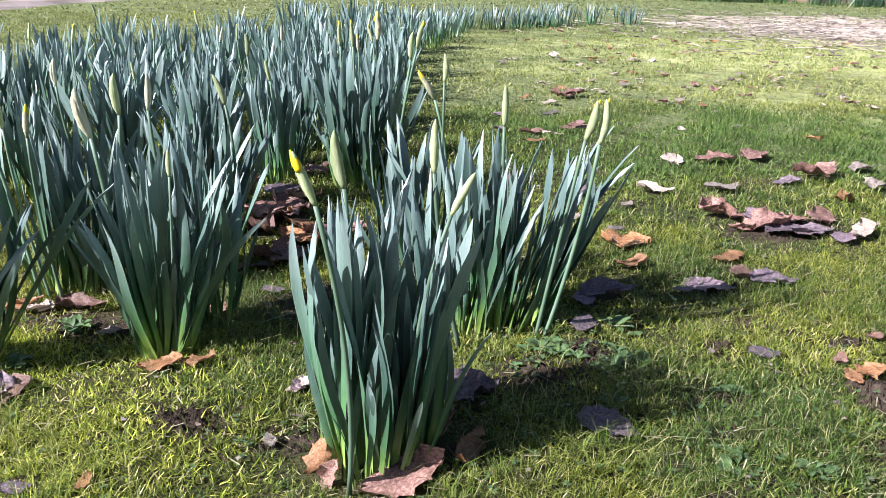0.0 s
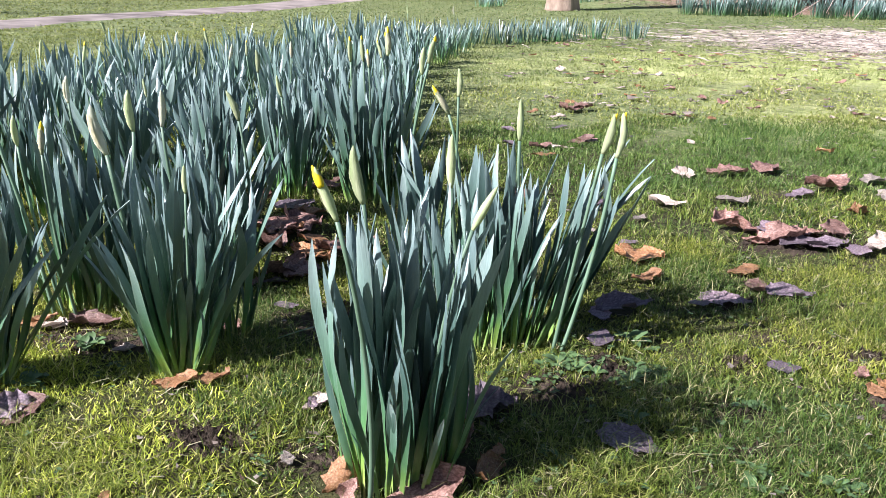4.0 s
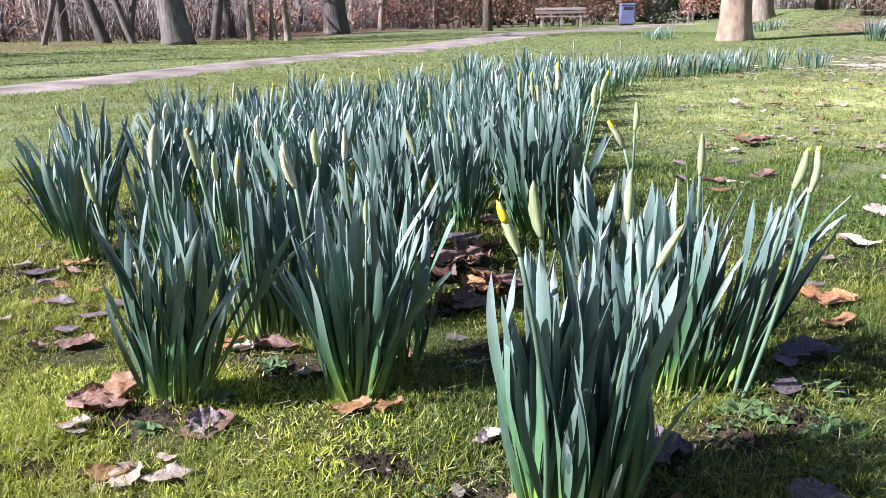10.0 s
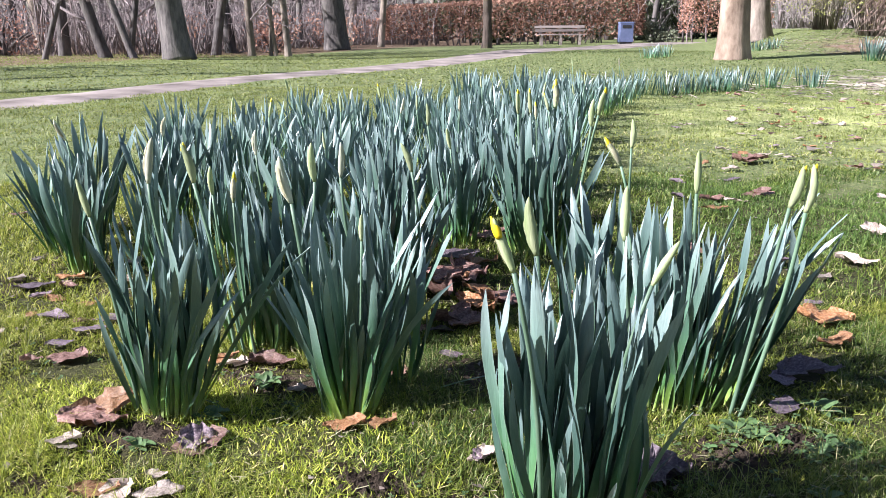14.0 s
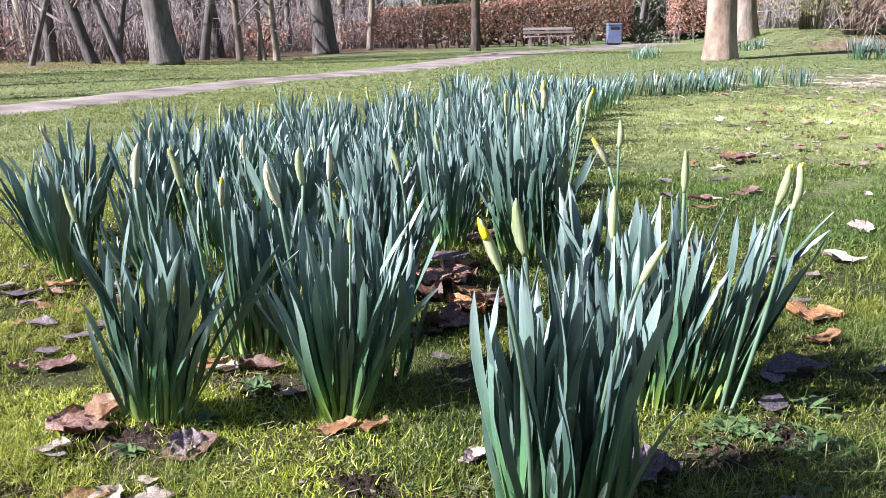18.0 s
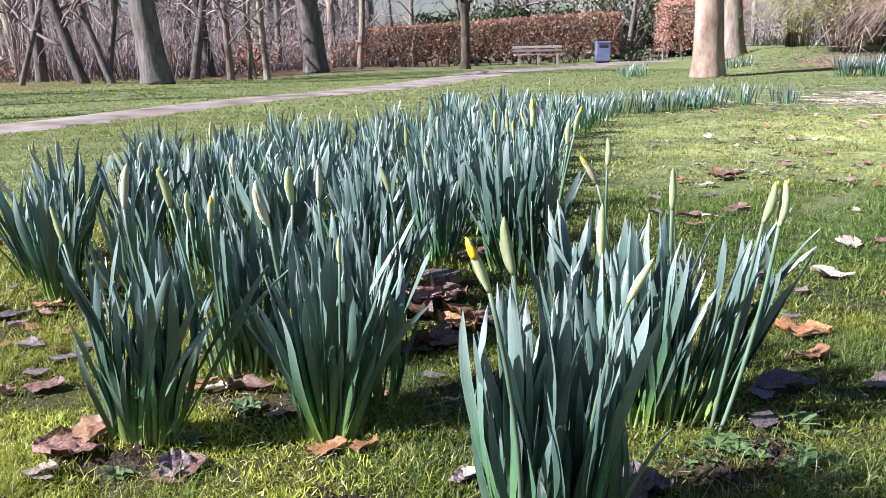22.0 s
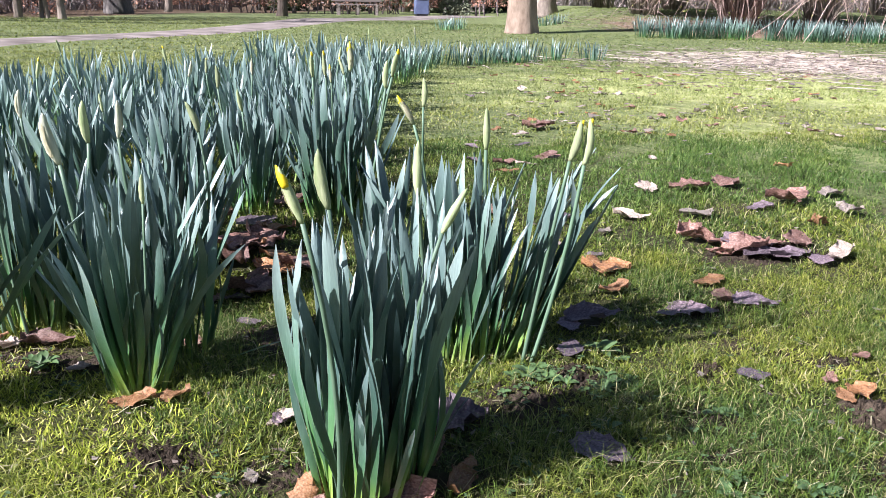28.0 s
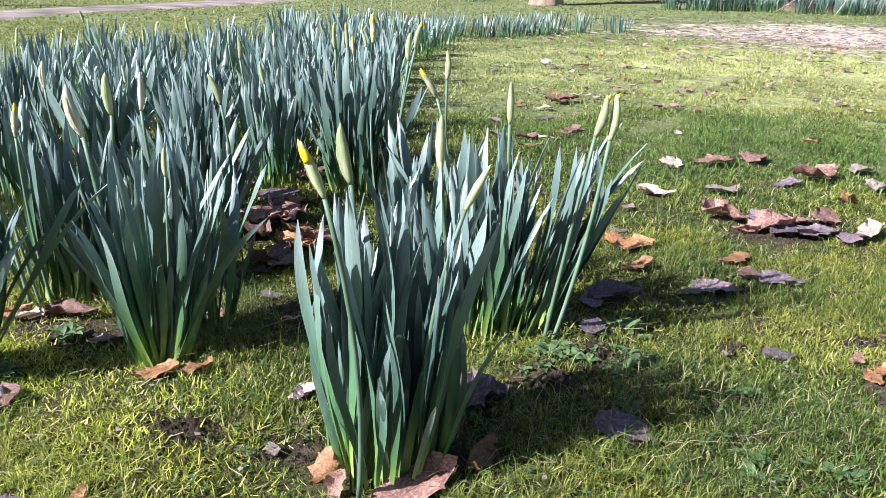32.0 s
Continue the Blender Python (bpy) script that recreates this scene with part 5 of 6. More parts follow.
LEAF_ROWS = (
    [(0.63, 1.405, 0.10, 'm', 10), (0.585, 1.385, 0.06, 'm', 70), (0.54, 1.28, 0.070, 'm', 60), (0.47, 1.00, 0.079, 'm', -25), (0.85, 1.46, 0.097, 'm', -10), (0.98, 1.46, 0.095, 'm', 5), (0.94, 1.51, 0.072, 'b', 40), (0.96, 1.59, 0.082, 't', 10), (1.08, 1.83, 0.120, 'b', -15), (1.16, 1.80, 0.115, 'm', 25), (1.13, 1.74, 0.125, 'b', 5), (1.17, 1.69, 0.130, 'm', -5), (1.20, 1.67, 0.098, 'm', 10), (1.01, 2.04, 0.093, 'p', -35)],
    [(0.77, 1.66, 0.105, 't', -10), (0.73, 1.54, 0.063, 't', 0), (1.33, 2.33, 0.125, 'b', 5), (1.48, 2.38, 0.106, 'b', 30), (1.83, 2.60, 0.092, 't', 70), (1.54, 2.17, 0.155, 'b', 5), (1.42, 2.11, 0.087, 'm', 0), (1.73, 2.23, 0.088, 'p', 10), (1.43, 1.89, 0.081, 't', 50), (1.64, 2.04, 0.090, 'p', 20), (1.20, 2.06, 0.098, 'p', 0), (1.30, 1.64, 0.085, 'p', 20)],
    [(1.06, 2.83, 0.100, 'b', 0), (0.88, 2.67, 0.077, 't', -20), (1.27, 3.53, 0.115, 'b', 0), (0.89, 1.94, 0.051, 'p', 40), (0.84, 2.08, 0.076, 'm', 20), (0.79, 1.18, 0.048, 'm', -20), (0.78, 1.75, 0.052, 'm', 10), (0.74, 1.88, 0.041, 'p', 0), (0.88, 1.13, 0.039, 'b', 30), (0.79, 1.44, 0.044, 'm', 0)],
    [(0.31, 1.09, 0.073, 'm', 20), (0.27, 1.02, 0.087, 'b', 50), (0.20, 0.94, 0.101, 'b', 10), (0.31, 1.00, 0.032, 't', 60), (0.09, 2.09, 0.101, 'm', 25), (0.09, 1.94, 0.106, 'b', 10), (0.05, 1.88, 0.077, 'm', 0), (0.05, 1.65, 0.051, 'm', 0), (0.22, 2.33, 0.089, 'b', 0), (0.17, 2.25, 0.077, 'b', 30), (0.07, 1.54, 0.042, 'm', 0), (0.11, 1.16, 0.040, 'm', 60)],
    [(-0.26, 1.22, 0.053, 'p', 40), (-0.32, 1.48, 0.053, 't', 20), (-0.29, 1.47, 0.042, 'p', 60), (-0.17, 1.39, 0.035, 'p', 10), (-0.08, 1.245, 0.058, 't', 5), (-0.03, 1.25, 0.052, 't', -12), (-0.12, 0.98, 0.028, 't', 60), (0.07, 1.05, 0.029, 'p', 110), (0.86, 1.07, 0.042, 't', 75), (0.90, 1.09, 0.058, 't', 10), (-0.02, 1.47, 0.051, 'b', 80), (-0.19, 0.99, 0.037, 'm', 0), (1.00, 1.21, 0.042, 'b', 10), (0.26, 2.69, 0.093, 'b', 0)],
    [(-0.43, 1.24, 0.092, 'b', 20), (-0.41, 1.28, 0.056, 't', 50), (-0.27, 1.20, 0.075, 'b', 25), (-0.26, 1.23, 0.043, 'p', 35), (-0.43, 1.17, 0.030, 'p', 5), (-0.36, 1.09, 0.058, 't', 5), (-0.33, 1.08, 0.056, 'p', 80), (-0.28, 1.085, 0.062, 'p', 20), (-0.44, 1.18, 0.045, 'p', 25), (-0.85, 1.92, 0.088, 'm', 10), (-0.81, 1.87, 0.057, 'm', 60), (-0.75, 1.71, 0.037, 't', 120), (-0.60, 1.62, 0.066, 'm', 0)],
    [(-0.80, 1.98, 0.071, 't', -10), (-0.58, 1.49, 0.067, 'b', 0), (-0.67, 1.78, 0.045, 't', 20), (-0.30, 1.13, 0.028, 'p', 0), (0.11, 1.16, 0.044, 'p', 30), (-0.31, 1.49, 0.050, 't', 30), (-0.28, 1.47, 0.037, 'p', 70), (-0.17, 1.39, 0.033, 'p', 10), (-0.91, 1.96, 0.045, 'p', 0), (-0.62, 1.55, 0.047, 'm', 20), (-1.26, 2.64, 0.062, 'b', 0), (-0.63, 1.47, 0.034, 'b', 30)],
    [(1.31, 3.55, 0.118, 'b', 0), (0.91, 2.80, 0.101, 'b', 20), (1.09, 2.85, 0.084, 'b', 0), (0.97, 2.76, 0.072, 'p', 0), (1.26, 3.79, 0.067, 'p', 0), (1.40, 3.70, 0.072, 'p', 10), (1.48, 3.70, 0.055, 'p', 0), (2.17, 4.90, 0.091, 'p', 0), (1.78, 4.25, 0.058, 'p', 0), (1.11, 3.22, 0.071, 'm', 0), (1.08, 3.48, 0.061, 't', 20), (1.75, 4.04, 0.068, 't', 0)],
)


def build_fallen_leaves():
    r = np.random.default_rng(91)
    for row in LEAF_ROWS:
        for x, y, size, kind, turn in row:
            if not (x < 0.3 and y < 1.04 and x > 0.1):
                fallen_leaf(x, y, size, kind, turn, r)
    # curled leaves caught round the foot of the foremost clump
    for x, y, size, kind, turn, tip in ((0.128, 0.975, 0.06, "t", 95, (0.3, 1.25)), (0.14, 0.955, 0.04, "b", 60, (0.2, 0.8)), (0.262, 0.985, 0.095, "b", 60, (0.6, 0.35)), (0.21, 0.928, 0.095, "b", 8, (-0.2, 0.1)), (0.288, 0.968, 0.06, "t", 40, (0.9, 0.3)), (0.32, 1.09, 0.085, "m", 20, (0.08, 0.1))):
        fallen_leaf(x, y, size, kind, turn, r, "caught at a daffodil's foot", tip)
    for x, y, size, kind, turn, tip in ((-0.425, 1.265, 0.10, "t", 30, (0.35, -0.25)), (-0.27, 1.205, 0.06, "m", 30, (0.35, 0.25))):
        fallen_leaf(x, y, size, kind, turn, r, "curled beside daffodils", tip)
    # a heap of damp brown leaves in the gap of the bed
    for i in range(9):
        fallen_leaf(0.10 + r.normal(0, 0.05), 1.90 + r.normal(0, 0.11), r.uniform(0.09, 0.13), str(r.choice(list("bbt"))), r.uniform(0, 180), r, "heaped between the daffodils", (r.normal(0, 0.1), r.normal(0, 0.1)))
    # a matted drift of wet leaves on the open lawn
    for i in range(6):
        fallen_leaf(1.13 + r.normal(0, 0.075), 1.74 + r.normal(0, 0.04), r.uniform(0.06, 0.09), str(r.choice(list("bm"))), r.uniform(0, 180), r, "matted in a wet drift", (r.normal(0, 0.04), r.normal(0, 0.04)))
    # the looser scatter over the lawn, thicker towards the shrubs
    n = 0
    while n < 120:
        y = 2.0 + 5.5 * r.random() ** 0.8
        x = r.uniform(0.35 + 0.13 * y, 0.6 + 0.72 * y)
        if r.random() > 0.25 + 0.75 * np.exp(-((x - 4.5) ** 2 + (y - 6.5) ** 2) / 5.0) + 0.2 * (math.sin(x * 3 + y * 2) > 0.5):
            continue
        fallen_leaf(x, y, r.uniform(0.035, 0.085), str(r.choice(list("mmbbtppp"))), r.uniform(0, 180), r)
        n += 1
    for i in range(60):
        y = r.uniform(3.2, 6.2)
        fallen_leaf(1.0 + (y - 3.2) * 0.35 + abs(r.normal(0, 1.1)), y, r.uniform(0.03, 0.07), str(r.choice(list("ppmbbt"))), r.uniform(0, 180), r, "on thin yellow turf")
    for i in range(36):
        y = r.uniform(1.5, 2.7)
        fallen_leaf(r.uniform(-1.5, -0.55) * (0.6 + 0.2 * y), y, r.uniform(0.04, 0.08), str(r.choice(list("mbtp"))), r.uniform(0, 180), r)
    for i in range(34):
        y = r.uniform(1.35, 2.4)
        fallen_leaf(r.uniform(-0.3, 0.35), y, r.uniform(0.05, 0.09), str(r.choice(list("mbbt"))), r.uniform(0, 180), r, "among the daffodil stems")
    # crumbled litter too small to count
    for mat, share, label in (("pale", 0.8, "crumbled pale leaf litter strewn over the lawn"), ("brown", 0.12, "crumbled brown leaf litter strewn over the lawn"), ("mauve", 0.08, "crumbled greyish leaf litter strewn over the lawn")):
        s = Soup()
        for zone, count, lo, hi in (((0.8, 2.0, 3.6, 4.2), 700, 0.004, 0.012), ((1.6, 3.2, 9.0, 11.5), 16000, 0.018, 0.05), ((0.9, 2.6, 4.5, 6.5), 900, 0.005, 0.016), ((6.5, 15.4, 11.5, 19.0), 1500, 0.03, 0.07), ((-1.2, 0.75, 1.4, 2.6), 900, 0.003, 0.010)):
            for i in range(int(count * share)):
                x, y = r.uniform(zone[0], zone[2]), r.uniform(zone[1], zone[3])
                if zone[2] == 9.0 and r.random() > np.exp(-((x - 5.9) ** 2 / 3.6 + (y - 7.6) ** 2 / 5.0)) + 0.035:
                    continue
                v, f = leaf_cloud(np.array([(0, 0, 0)]), r.uniform(lo, hi), r)
                v[:, 2] = np.abs(v[:, 2]) * 0.35
                s.add(v + (x, y, float(gz(x, y)) + (0.017 if y > 3.0 else 0.007)), f)
        tagged(new("leaf_litter", s.mesh("leaf_litter", MAT[mat], False)), label, "leaf litter", kind="stuff")
    # fallen twigs over the bare patch
    s = Soup()
    for i in range(280):
        x, y = 5.9 + r.normal(0, 1.3), 7.7 + r.normal(0, 1.2)
        a, n = r.uniform(0, np.pi), r.uniform(0.04, 0.22)
        d = np.array((math.cos(a), math.sin(a), 0)) * n
        p = np.array((x, y, float(gz(x, y)) + r.uniform(0.006, 0.03)))
        s.add(*tube(bent([p - d, p + (r.normal(0, 0.02), r.normal(0, 0.02), 0.012), p + d], 4), np.linspace(0.005, 0.003, 4), 3))
    tagged(new("fallen_twigs", s.mesh("fallen_twigs", MAT["twig_pale"])), "thin pale twigs strewn over leaf litter", "twigs", kind="stuff")
    # bleached straws and stalk ends lying in the turf
    s = Soup()
    for i in range(2200):
        y = 0.6 + 2.2 * r.random() ** 1.4
        x = r.uniform(-0.62, 0.8) * (0.35 + y) + 0.15
        a, n = r.uniform(0, np.pi), r.uniform(0.003, 0.013)
        w = r.uniform(0.0004, 0.0008)
        d, q = np.array((math.cos(a), math.sin(a), r.normal(0, 0.25))), np.array((-math.sin(a), math.cos(a), 0)) * w
        p = np.array((x, y, float(gz(x, y)) + r.uniform(0.003, 0.013)))
        s.add([p - d * n - q, p - d * n + q, p + d * n + q, p + d * n - q], [(0, 1, 2), (0, 2, 3)])
    tagged(new("dry_straw", s.mesh("dry_straw", MAT["straw"], False)), "bleached grass stalks lying in the turf", "dry grass", kind="stuff")


def weed(x, y, count, size, seed):
    r = np.random.default_rng(seed)
    w = thing("weed_rosette", "small green weed rosette on bare soil", "weed", (x, y, float(gz(x, y))), "weeds in the turf")
    n, c = 7, 3
    for i in range(count):
        s, q = np.meshgrid(np.linspace(0, 1, n), np.linspace(-1, 1, c), indexing="ij")
        hw = 0.24 * np.sin(np.pi * np.clip(s, 0.02, 0.98) ** 1.3) ** 0.8 + 0.03
        v = np.stack([s, q * hw, 0.28 * np.sin(s * 2.4) + 0.08 * q ** 2 - 0.1 * s * s], -1).reshape(-1, 3) * size * r.uniform(0.6, 1.1)
        a = i * 2.4 + r.normal(0, 0.2)
        part("weed_leaf", tri_mesh("weed_leaf", v, quads(n, c), MAT["weed"]), w, m=Matrix.Rotation(a, 4, "Z") @ Matrix.Rotation(-r.uniform(0.0, 0.5), 4, "Y"))


def soil_patch(x, y, rx, ry, h, seed, label):
    """A low crumbly patch of bare earth."""
    r = np.random.default_rng(seed)
    n = 26
    g = np.linspace(-1, 1, n)
    X, Y = np.meshgrid(g, g, indexing="ij")
    d = np.sqrt(X ** 2 + Y ** 2) + 0.16 * np.sin(np.arctan2(Y, X) * 5 + seed) + 0.14 * np.sin(np.arctan2(Y, X) * 2 + 3 * seed)
    Z = h * np.clip(1 - d, -0.4, 1) + 0.0045 * r.normal(0, 1, X.shape) * (d < 1)
    v = np.stack([x + X * rx, y + Y * ry, gz(x + X * rx, y + Y * ry) + Z - 0.002], -1).reshape(-1, 3)
    keep = quads(n, n)
    keep = keep[(d.ravel()[keep] < 1.12).all(1)]
    tagged(new("soil_patch", tri_mesh("soil_patch", v, keep, MAT["soil"], smooth=False)), label, "bare soil", kind="stuff")


# the small soil patches from (0.74, 1.22) on also stand in for shaded hollows
SOIL = [(0.41, 1.13, 0.09, 0.07), (-0.03, 1.1, 0.05, 0.04), (0.88, 1.03, 0.06, 0.05), (-0.17, 1.42, 0.16, 0.08), (-0.36, 1.22, 0.10, 0.06), (0.13, 1.45, 0.09, 0.12), (0.52, 1.2, 0.07, 0.06), (0.66, 1.07, 0.04, 0.03), (0.1, 1.05, 0.05, 0.04), (1.15, 1.72, 0.2, 0.08), (0.74, 1.22, 0.03, 0.02), (0.62, 0.98, 0.035, 0.02), (0.95, 1.2, 0.04, 0.025), (0.8, 0.92, 0.04, 0.02), (0.55, 0.86, 0.03, 0.02), (0.88, 1.46, 0.06, 0.03), (1.05, 1.4, 0.04, 0.02), (0.3, 0.87, 0.03, 0.015), (-0.2, 1.0, 0.03, 0.02), (-0.45, 1.1, 0.03, 0.02), (0.02, 0.92, 0.03, 0.02)]


def build_small_ground():
    for i, (x, y, rx, ry) in enumerate(SOIL):
        soil_patch(x, y, rx, ry, 0.006 if i != 2 else 0.022, 5 + i, "dark crumbly bare soil showing through the turf")
    for i, (x, y, k, s) in enumerate([(0.455, 1.22, 11, 0.036), (0.50, 1.19, 9, 0.03), (0.545, 1.165, 10, 0.03), (0.43, 1.17, 7, 0.025), (0.57, 1.21, 8, 0.028), (0.48, 1.24, 8, 0.028), (0.52, 1.22, 7, 0.024), (0.59, 1.17, 7, 0.022), (0.67, 1.08, 6, 0.03), (0.60, 0.93, 8, 0.03), (0.67, 0.89, 8, 0.03), (0.38, 0.98, 6, 0.025), (-0.28, 1.28, 8, 0.04), (-0.22, 1.4, 9, 0.04), (-0.12, 1.42, 8, 0.04), (-0.35, 1.2, 7, 0.035), (0.60, 1.29, 7, 0.04), (0.50, 1.05, 6, 0.03)]):
        for q in range(3):
            weed(x + 0.028 * math.sin(i * 3 + q * 2.1) * (q > 0), y + 0.022 * math.cos(i * 5 + q * 2.3) * (q > 0), k - q, s * (0.72 - 0.14 * q), 300 + i + 40 * q)


def build_clover():
    """Small round leaflets in threes that grow in the damp turf, too many to count."""
    r = np.random.default_rng(55)
    s = Soup()
    rim = np.arange(6) * np.pi / 3
    for cx, cy, spread, count in ((0.46, 1.08, 0.09, 60), (0.62, 0.92, 0.12, 90), (0.33, 0.90, 0.08, 40), (0.86, 0.95, 0.12, 70), (-0.12, 1.0, 0.10, 35), (-0.22, 1.38, 0.09, 60), (0.08, 1.06, 0.06, 25), (0.95, 1.35, 0.15, 50), (-0.62, 1.45, 0.12, 40), (0.52, 1.2, 0.08, 60)):
        for i in range(count // 2):
            x, y = cx + r.normal(0, spread), cy + r.normal(0, spread * 0.6)
            z, q, a = float(gz(x, y)) + r.uniform(0.008, 0.018), r.uniform(0.0016, 0.0034), r.uniform(0, 6.3)
            for k in range(3):
                b = a + k * 2.1
                c = np.array((x + math.cos(b) * q, y + math.sin(b) * q, z + r.normal(0, 0.0012)))
                ring = c + np.stack([np.cos(rim) * q, np.sin(rim) * q * 0.9, 0.3 * q * np.cos(rim - b) ** 2], 1)
                s.add(np.vstack([c - (0, 0, 0.2 * q), ring]), [(0, 1 + e, 1 + (e + 1) % 6) for e in range(6)])
    tagged(new("clover", s.mesh("clover", MAT["weed"])), "small round clover leaves growing in damp turf", "clover", kind="stuff")


# ---------------- grass ----------------
def blades(name, x0, y0, x1, y1, count, tall, width, seed, label, mat="grass", arch=0.8):
    """Short turf: every blade its own bent strip of three triangles."""
    r = np.random.default_rng(seed)
    x, y = r.uniform(x0, x1, count), r.uniform(y0, y1, count)
    # tufts: draw the blades together here and there
    x += 0.012 * np.sin(x * 170 + y * 60)
    y += 0.012 * np.sin(y * 190 - x * 50)
    field = np.sin(x * 7.3 + 2 * np.sin(y * 5.1)) + np.sin(y * 8.7 + 2 * np.sin(x * 6.3 + 1)) + 0.8 * np.sin(x * 23 + y * 17) + 0.6 * np.sin(x * 41 - y * 37)
    keep = r.random(count) < np.clip(0.78 + 0.28 * field, 0.25, 1)
    # no hard border: the sward thins out towards the edges of its plot
    keep &= r.random(count) < smooth01(np.minimum(np.minimum(x - x0, x1 - x), np.maximum(y - y0, (y1 > 2.0) * 9.0)) / (0.05 * (x1 - x0)) + 0.02)
    for sx, sy, rx, ry in SOIL:
        keep &= ((x - sx) / rx) ** 2 + ((y - sy) / ry) ** 2 > 1.15 * r.random(count) + 0.06
    for lx, ly, size in FALLEN:
        keep &= (x - lx) ** 2 + (y - ly) ** 2 > (size * 0.36) ** 2
    d = np.min([(np.hypot(x[:, None] - PATH_MID[None, ::3, 0], y[:, None] - PATH_MID[None, ::3, 1]) - PATH_WIDE[None, ::3] * 0.47).min(1)], 0) if y1 > 4 else np.ones(count)
    keep &= d > 0
    # thin where litter covers the ground
    lit = np.exp(-((x - 5.7) ** 2 / 2.6 + (y - 7.8) ** 2 / 3.4))
    keep &= r.random(count) > lit * 0.85
    x, y, field = x[keep], y[keep], field[keep]
    n = len(x)
    h = tall * r.uniform(0.45, 1.0, n) * np.where(r.random(n) < 0.07, 1.7, 1.0) * (0.85 + 0.12 * field)
    a = r.uniform(0, 2 * np.pi, n)
    ln = np.abs(r.normal(arch, 0.6, n))
    w = width * r.uniform(0.6, 1.3, n)
    dx, dy = np.cos(a), np.sin(a)
    tw = a + np.pi / 2 + r.normal(0, 0.5, n)
    px, py = np.cos(tw) * w / 2, np.sin(tw) * w / 2
    z = gz(x, y) - 0.002
    mx, my, mz = x + dx * h * ln * 0.35, y + dy * h * ln * 0.35, z + h * 0.62
    tx, ty, tz = x + dx * h * ln * 1.05, y + dy * h * ln * 1.05, z + h * np.clip(1.05 - 0.28 * ln, 0.45, 1.0)
    v = np.stack([np.stack([x - px, y - py, z], 1), np.stack([x + px, y + py, z], 1), np.stack([mx - px * 0.8, my - py * 0.8, mz], 1), np.stack([mx + px * 0.8, my + py * 0.8, mz], 1), np.stack([tx, ty, tz], 1)], 1).reshape(-1, 3)
    b = np.arange(n)[:, None] * 5
    f = np.stack([b + (0, 1, 3), b + (0, 3, 2), b + (2, 3, 4)], 1).reshape(-1, 3)
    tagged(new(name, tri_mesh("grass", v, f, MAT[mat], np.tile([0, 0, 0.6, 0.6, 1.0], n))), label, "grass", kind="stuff")


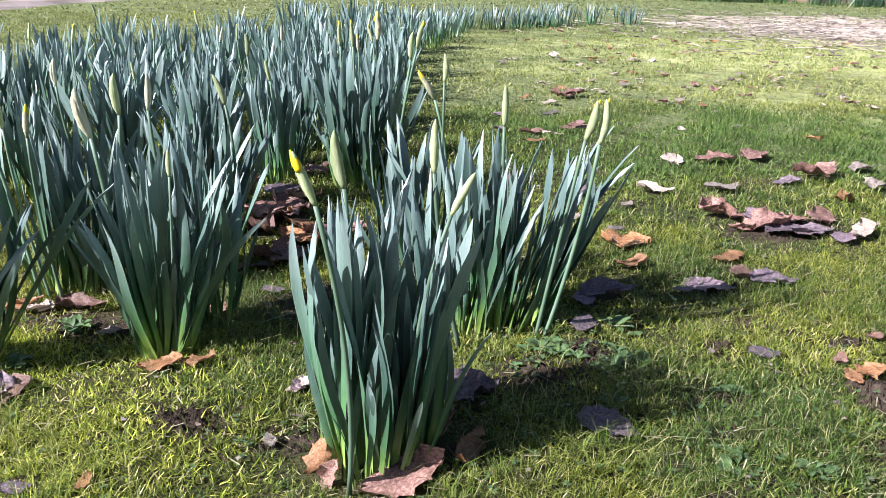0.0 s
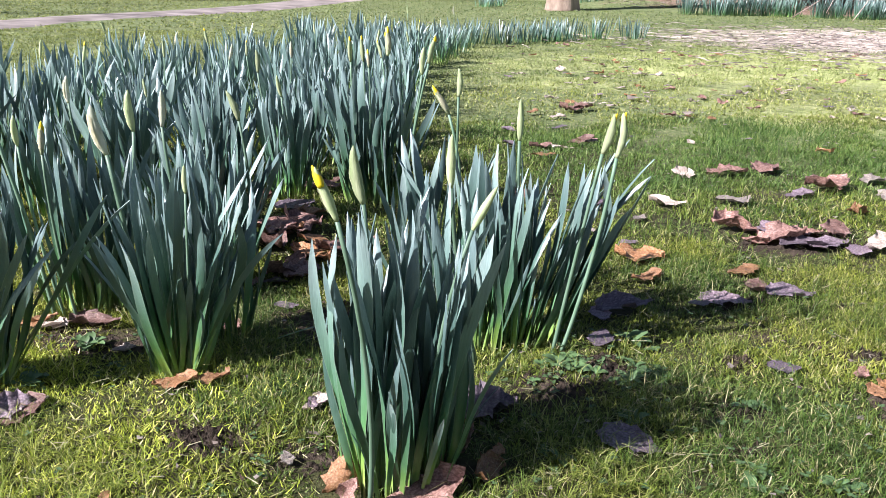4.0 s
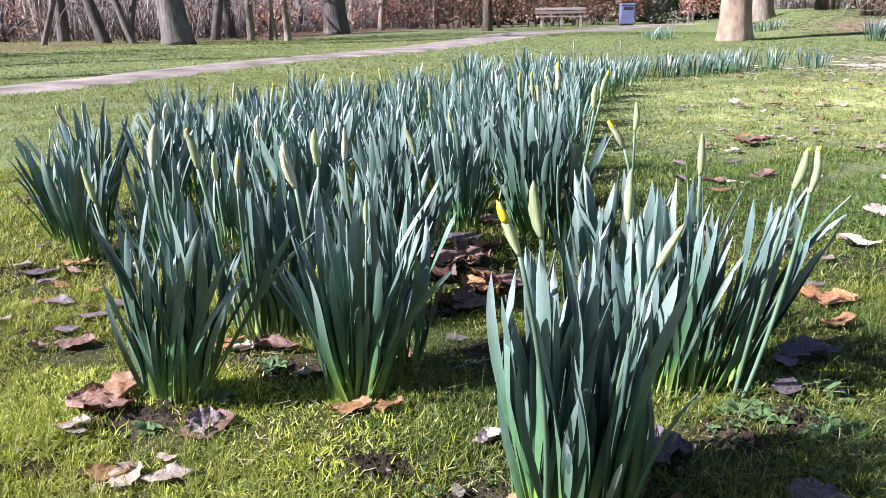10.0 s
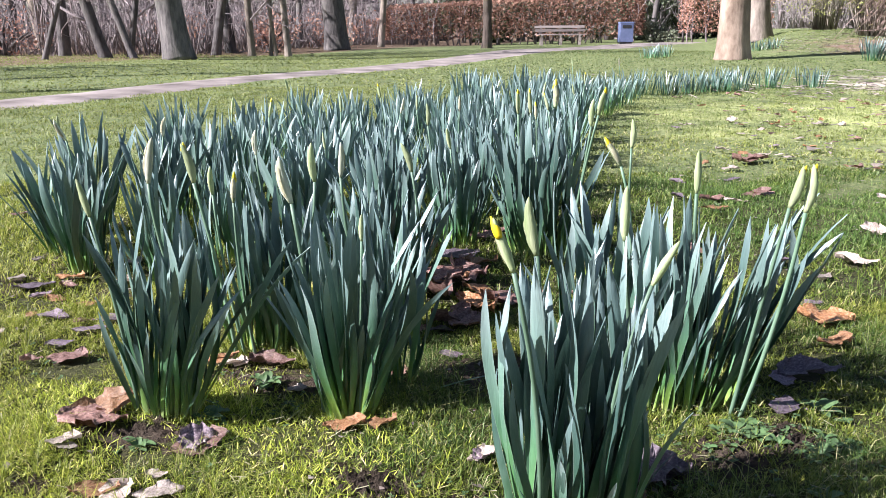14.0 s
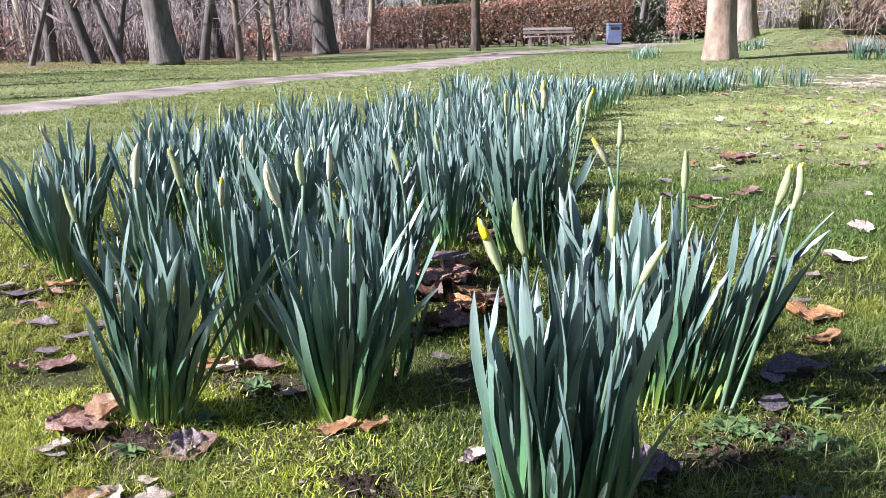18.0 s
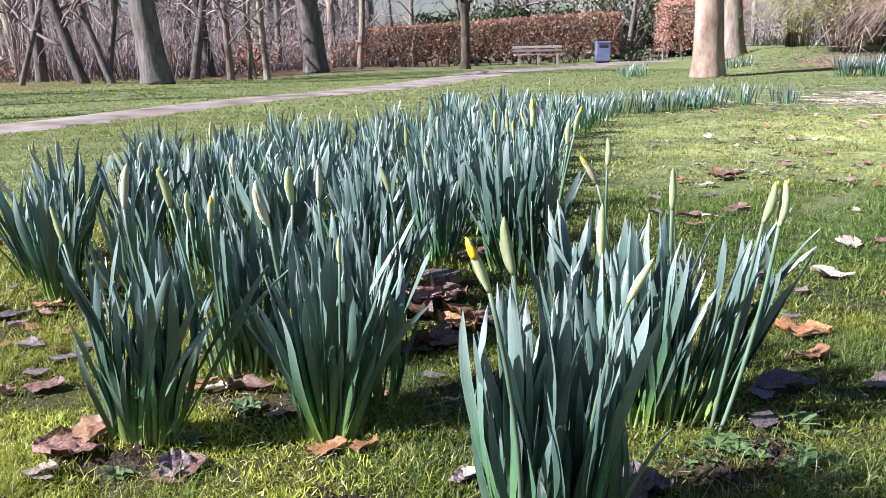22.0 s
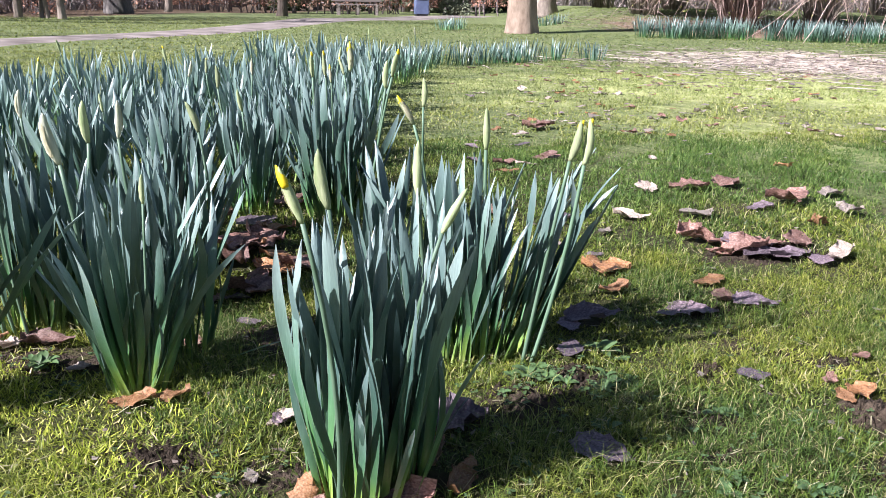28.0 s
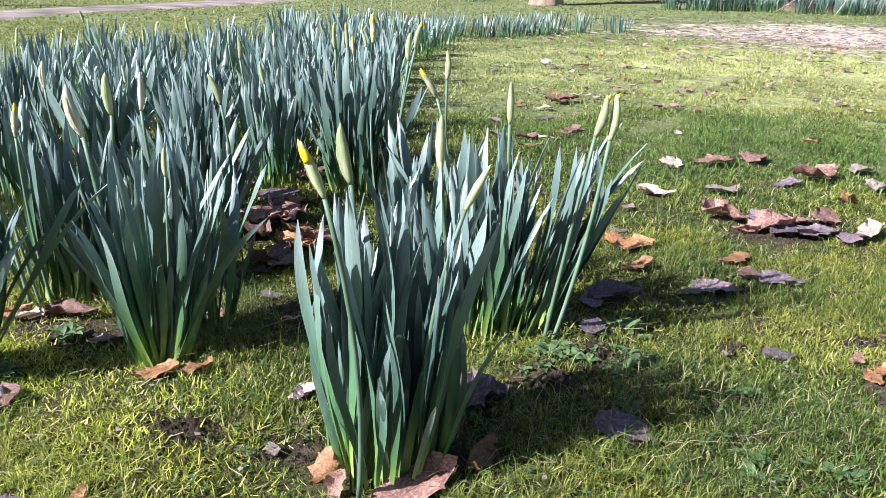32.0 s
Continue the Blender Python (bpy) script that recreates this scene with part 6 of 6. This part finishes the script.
def moss(x0, y0, x1, y1, count, tall, seed, mat="moss", wide=0.0014, fade=0.05, label="springy yellow-green moss growing through the lawn"):
    """A mat of tiny moss shoots, a triangle each, thicker in drifts."""
    r = np.random.default_rng(seed)
    x, y = r.uniform(x0, x1, count), r.uniform(y0, y1, count)
    field = np.sin(x * 9.1 + 2.2 * np.sin(y * 7.7)) + np.sin(y * 11.3 + 1.7 * np.sin(x * 8.9)) + 0.8 * np.sin(x * 31 + y * 27) + 0.6 * np.sin(x * 67 - y * 53)
    keep = r.random(count) < np.clip(0.76 + 0.25 * field, 0.4, 1)
    # no hard border: the sward thins out towards the edges of its plot
    keep &= r.random(count) < smooth01(np.minimum(np.minimum(x - x0, x1 - x), np.maximum(y - y0, (y1 > 2.0) * 9.0)) / (fade * (x1 - x0)) + 0.02)
    for sx, sy, rx, ry in SOIL:
        keep &= ((x - sx) / rx) ** 2 + ((y - sy) / ry) ** 2 > 1.1 * r.random(count) + 0.06
    for lx, ly, size in FALLEN:
        keep &= (x - lx) ** 2 + (y - ly) ** 2 > (size * 0.26) ** 2
    if y1 > 4:
        d = (np.hypot(x[:, None] - PATH_MID[None, ::3, 0], y[:, None] - PATH_MID[None, ::3, 1]) - PATH_WIDE[None, ::3] * 0.47).min(1)
        keep &= (d > 0) & (r.random(count) > 1.05 * np.exp(-((x - 5.7) ** 2 / 2.6 + (y - 7.8) ** 2 / 3.4)))
    x, y, field = x[keep], y[keep], field[keep]
    n = len(x)
    h = tall * r.uniform(0.5, 1.2, n) * (0.9 + 0.15 * field)
    a, ln, w = r.uniform(0, 2 * np.pi, n), r.uniform(0.2, 1.3, n), wide * r.uniform(0.65, 1.35, n)
    b = r.uniform(0, 2 * np.pi, n)
    z = gz(x, y) - 0.001
    v = np.stack([np.stack([x - np.cos(b) * w, y - np.sin(b) * w, z + h * 0.25], 1), np.stack([x + np.cos(b) * w, y + np.sin(b) * w, z + h * 0.25], 1), np.stack([x + np.cos(a) * h * ln, y + np.sin(a) * h * ln, z + h * np.clip(1.25 - 0.5 * ln, 0.5, 1.1)], 1)], 1).reshape(-1, 3)
    f = np.arange(n * 3).reshape(-1, 3)
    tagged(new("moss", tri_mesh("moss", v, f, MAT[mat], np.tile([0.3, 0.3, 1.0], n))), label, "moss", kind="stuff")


build_fallen_leaves()
build_small_ground()
build_clover()
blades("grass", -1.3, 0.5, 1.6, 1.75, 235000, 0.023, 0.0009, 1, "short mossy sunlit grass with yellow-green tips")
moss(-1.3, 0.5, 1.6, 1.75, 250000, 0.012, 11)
# extra golden plot on the left, its colour brightened to stand for sunlight
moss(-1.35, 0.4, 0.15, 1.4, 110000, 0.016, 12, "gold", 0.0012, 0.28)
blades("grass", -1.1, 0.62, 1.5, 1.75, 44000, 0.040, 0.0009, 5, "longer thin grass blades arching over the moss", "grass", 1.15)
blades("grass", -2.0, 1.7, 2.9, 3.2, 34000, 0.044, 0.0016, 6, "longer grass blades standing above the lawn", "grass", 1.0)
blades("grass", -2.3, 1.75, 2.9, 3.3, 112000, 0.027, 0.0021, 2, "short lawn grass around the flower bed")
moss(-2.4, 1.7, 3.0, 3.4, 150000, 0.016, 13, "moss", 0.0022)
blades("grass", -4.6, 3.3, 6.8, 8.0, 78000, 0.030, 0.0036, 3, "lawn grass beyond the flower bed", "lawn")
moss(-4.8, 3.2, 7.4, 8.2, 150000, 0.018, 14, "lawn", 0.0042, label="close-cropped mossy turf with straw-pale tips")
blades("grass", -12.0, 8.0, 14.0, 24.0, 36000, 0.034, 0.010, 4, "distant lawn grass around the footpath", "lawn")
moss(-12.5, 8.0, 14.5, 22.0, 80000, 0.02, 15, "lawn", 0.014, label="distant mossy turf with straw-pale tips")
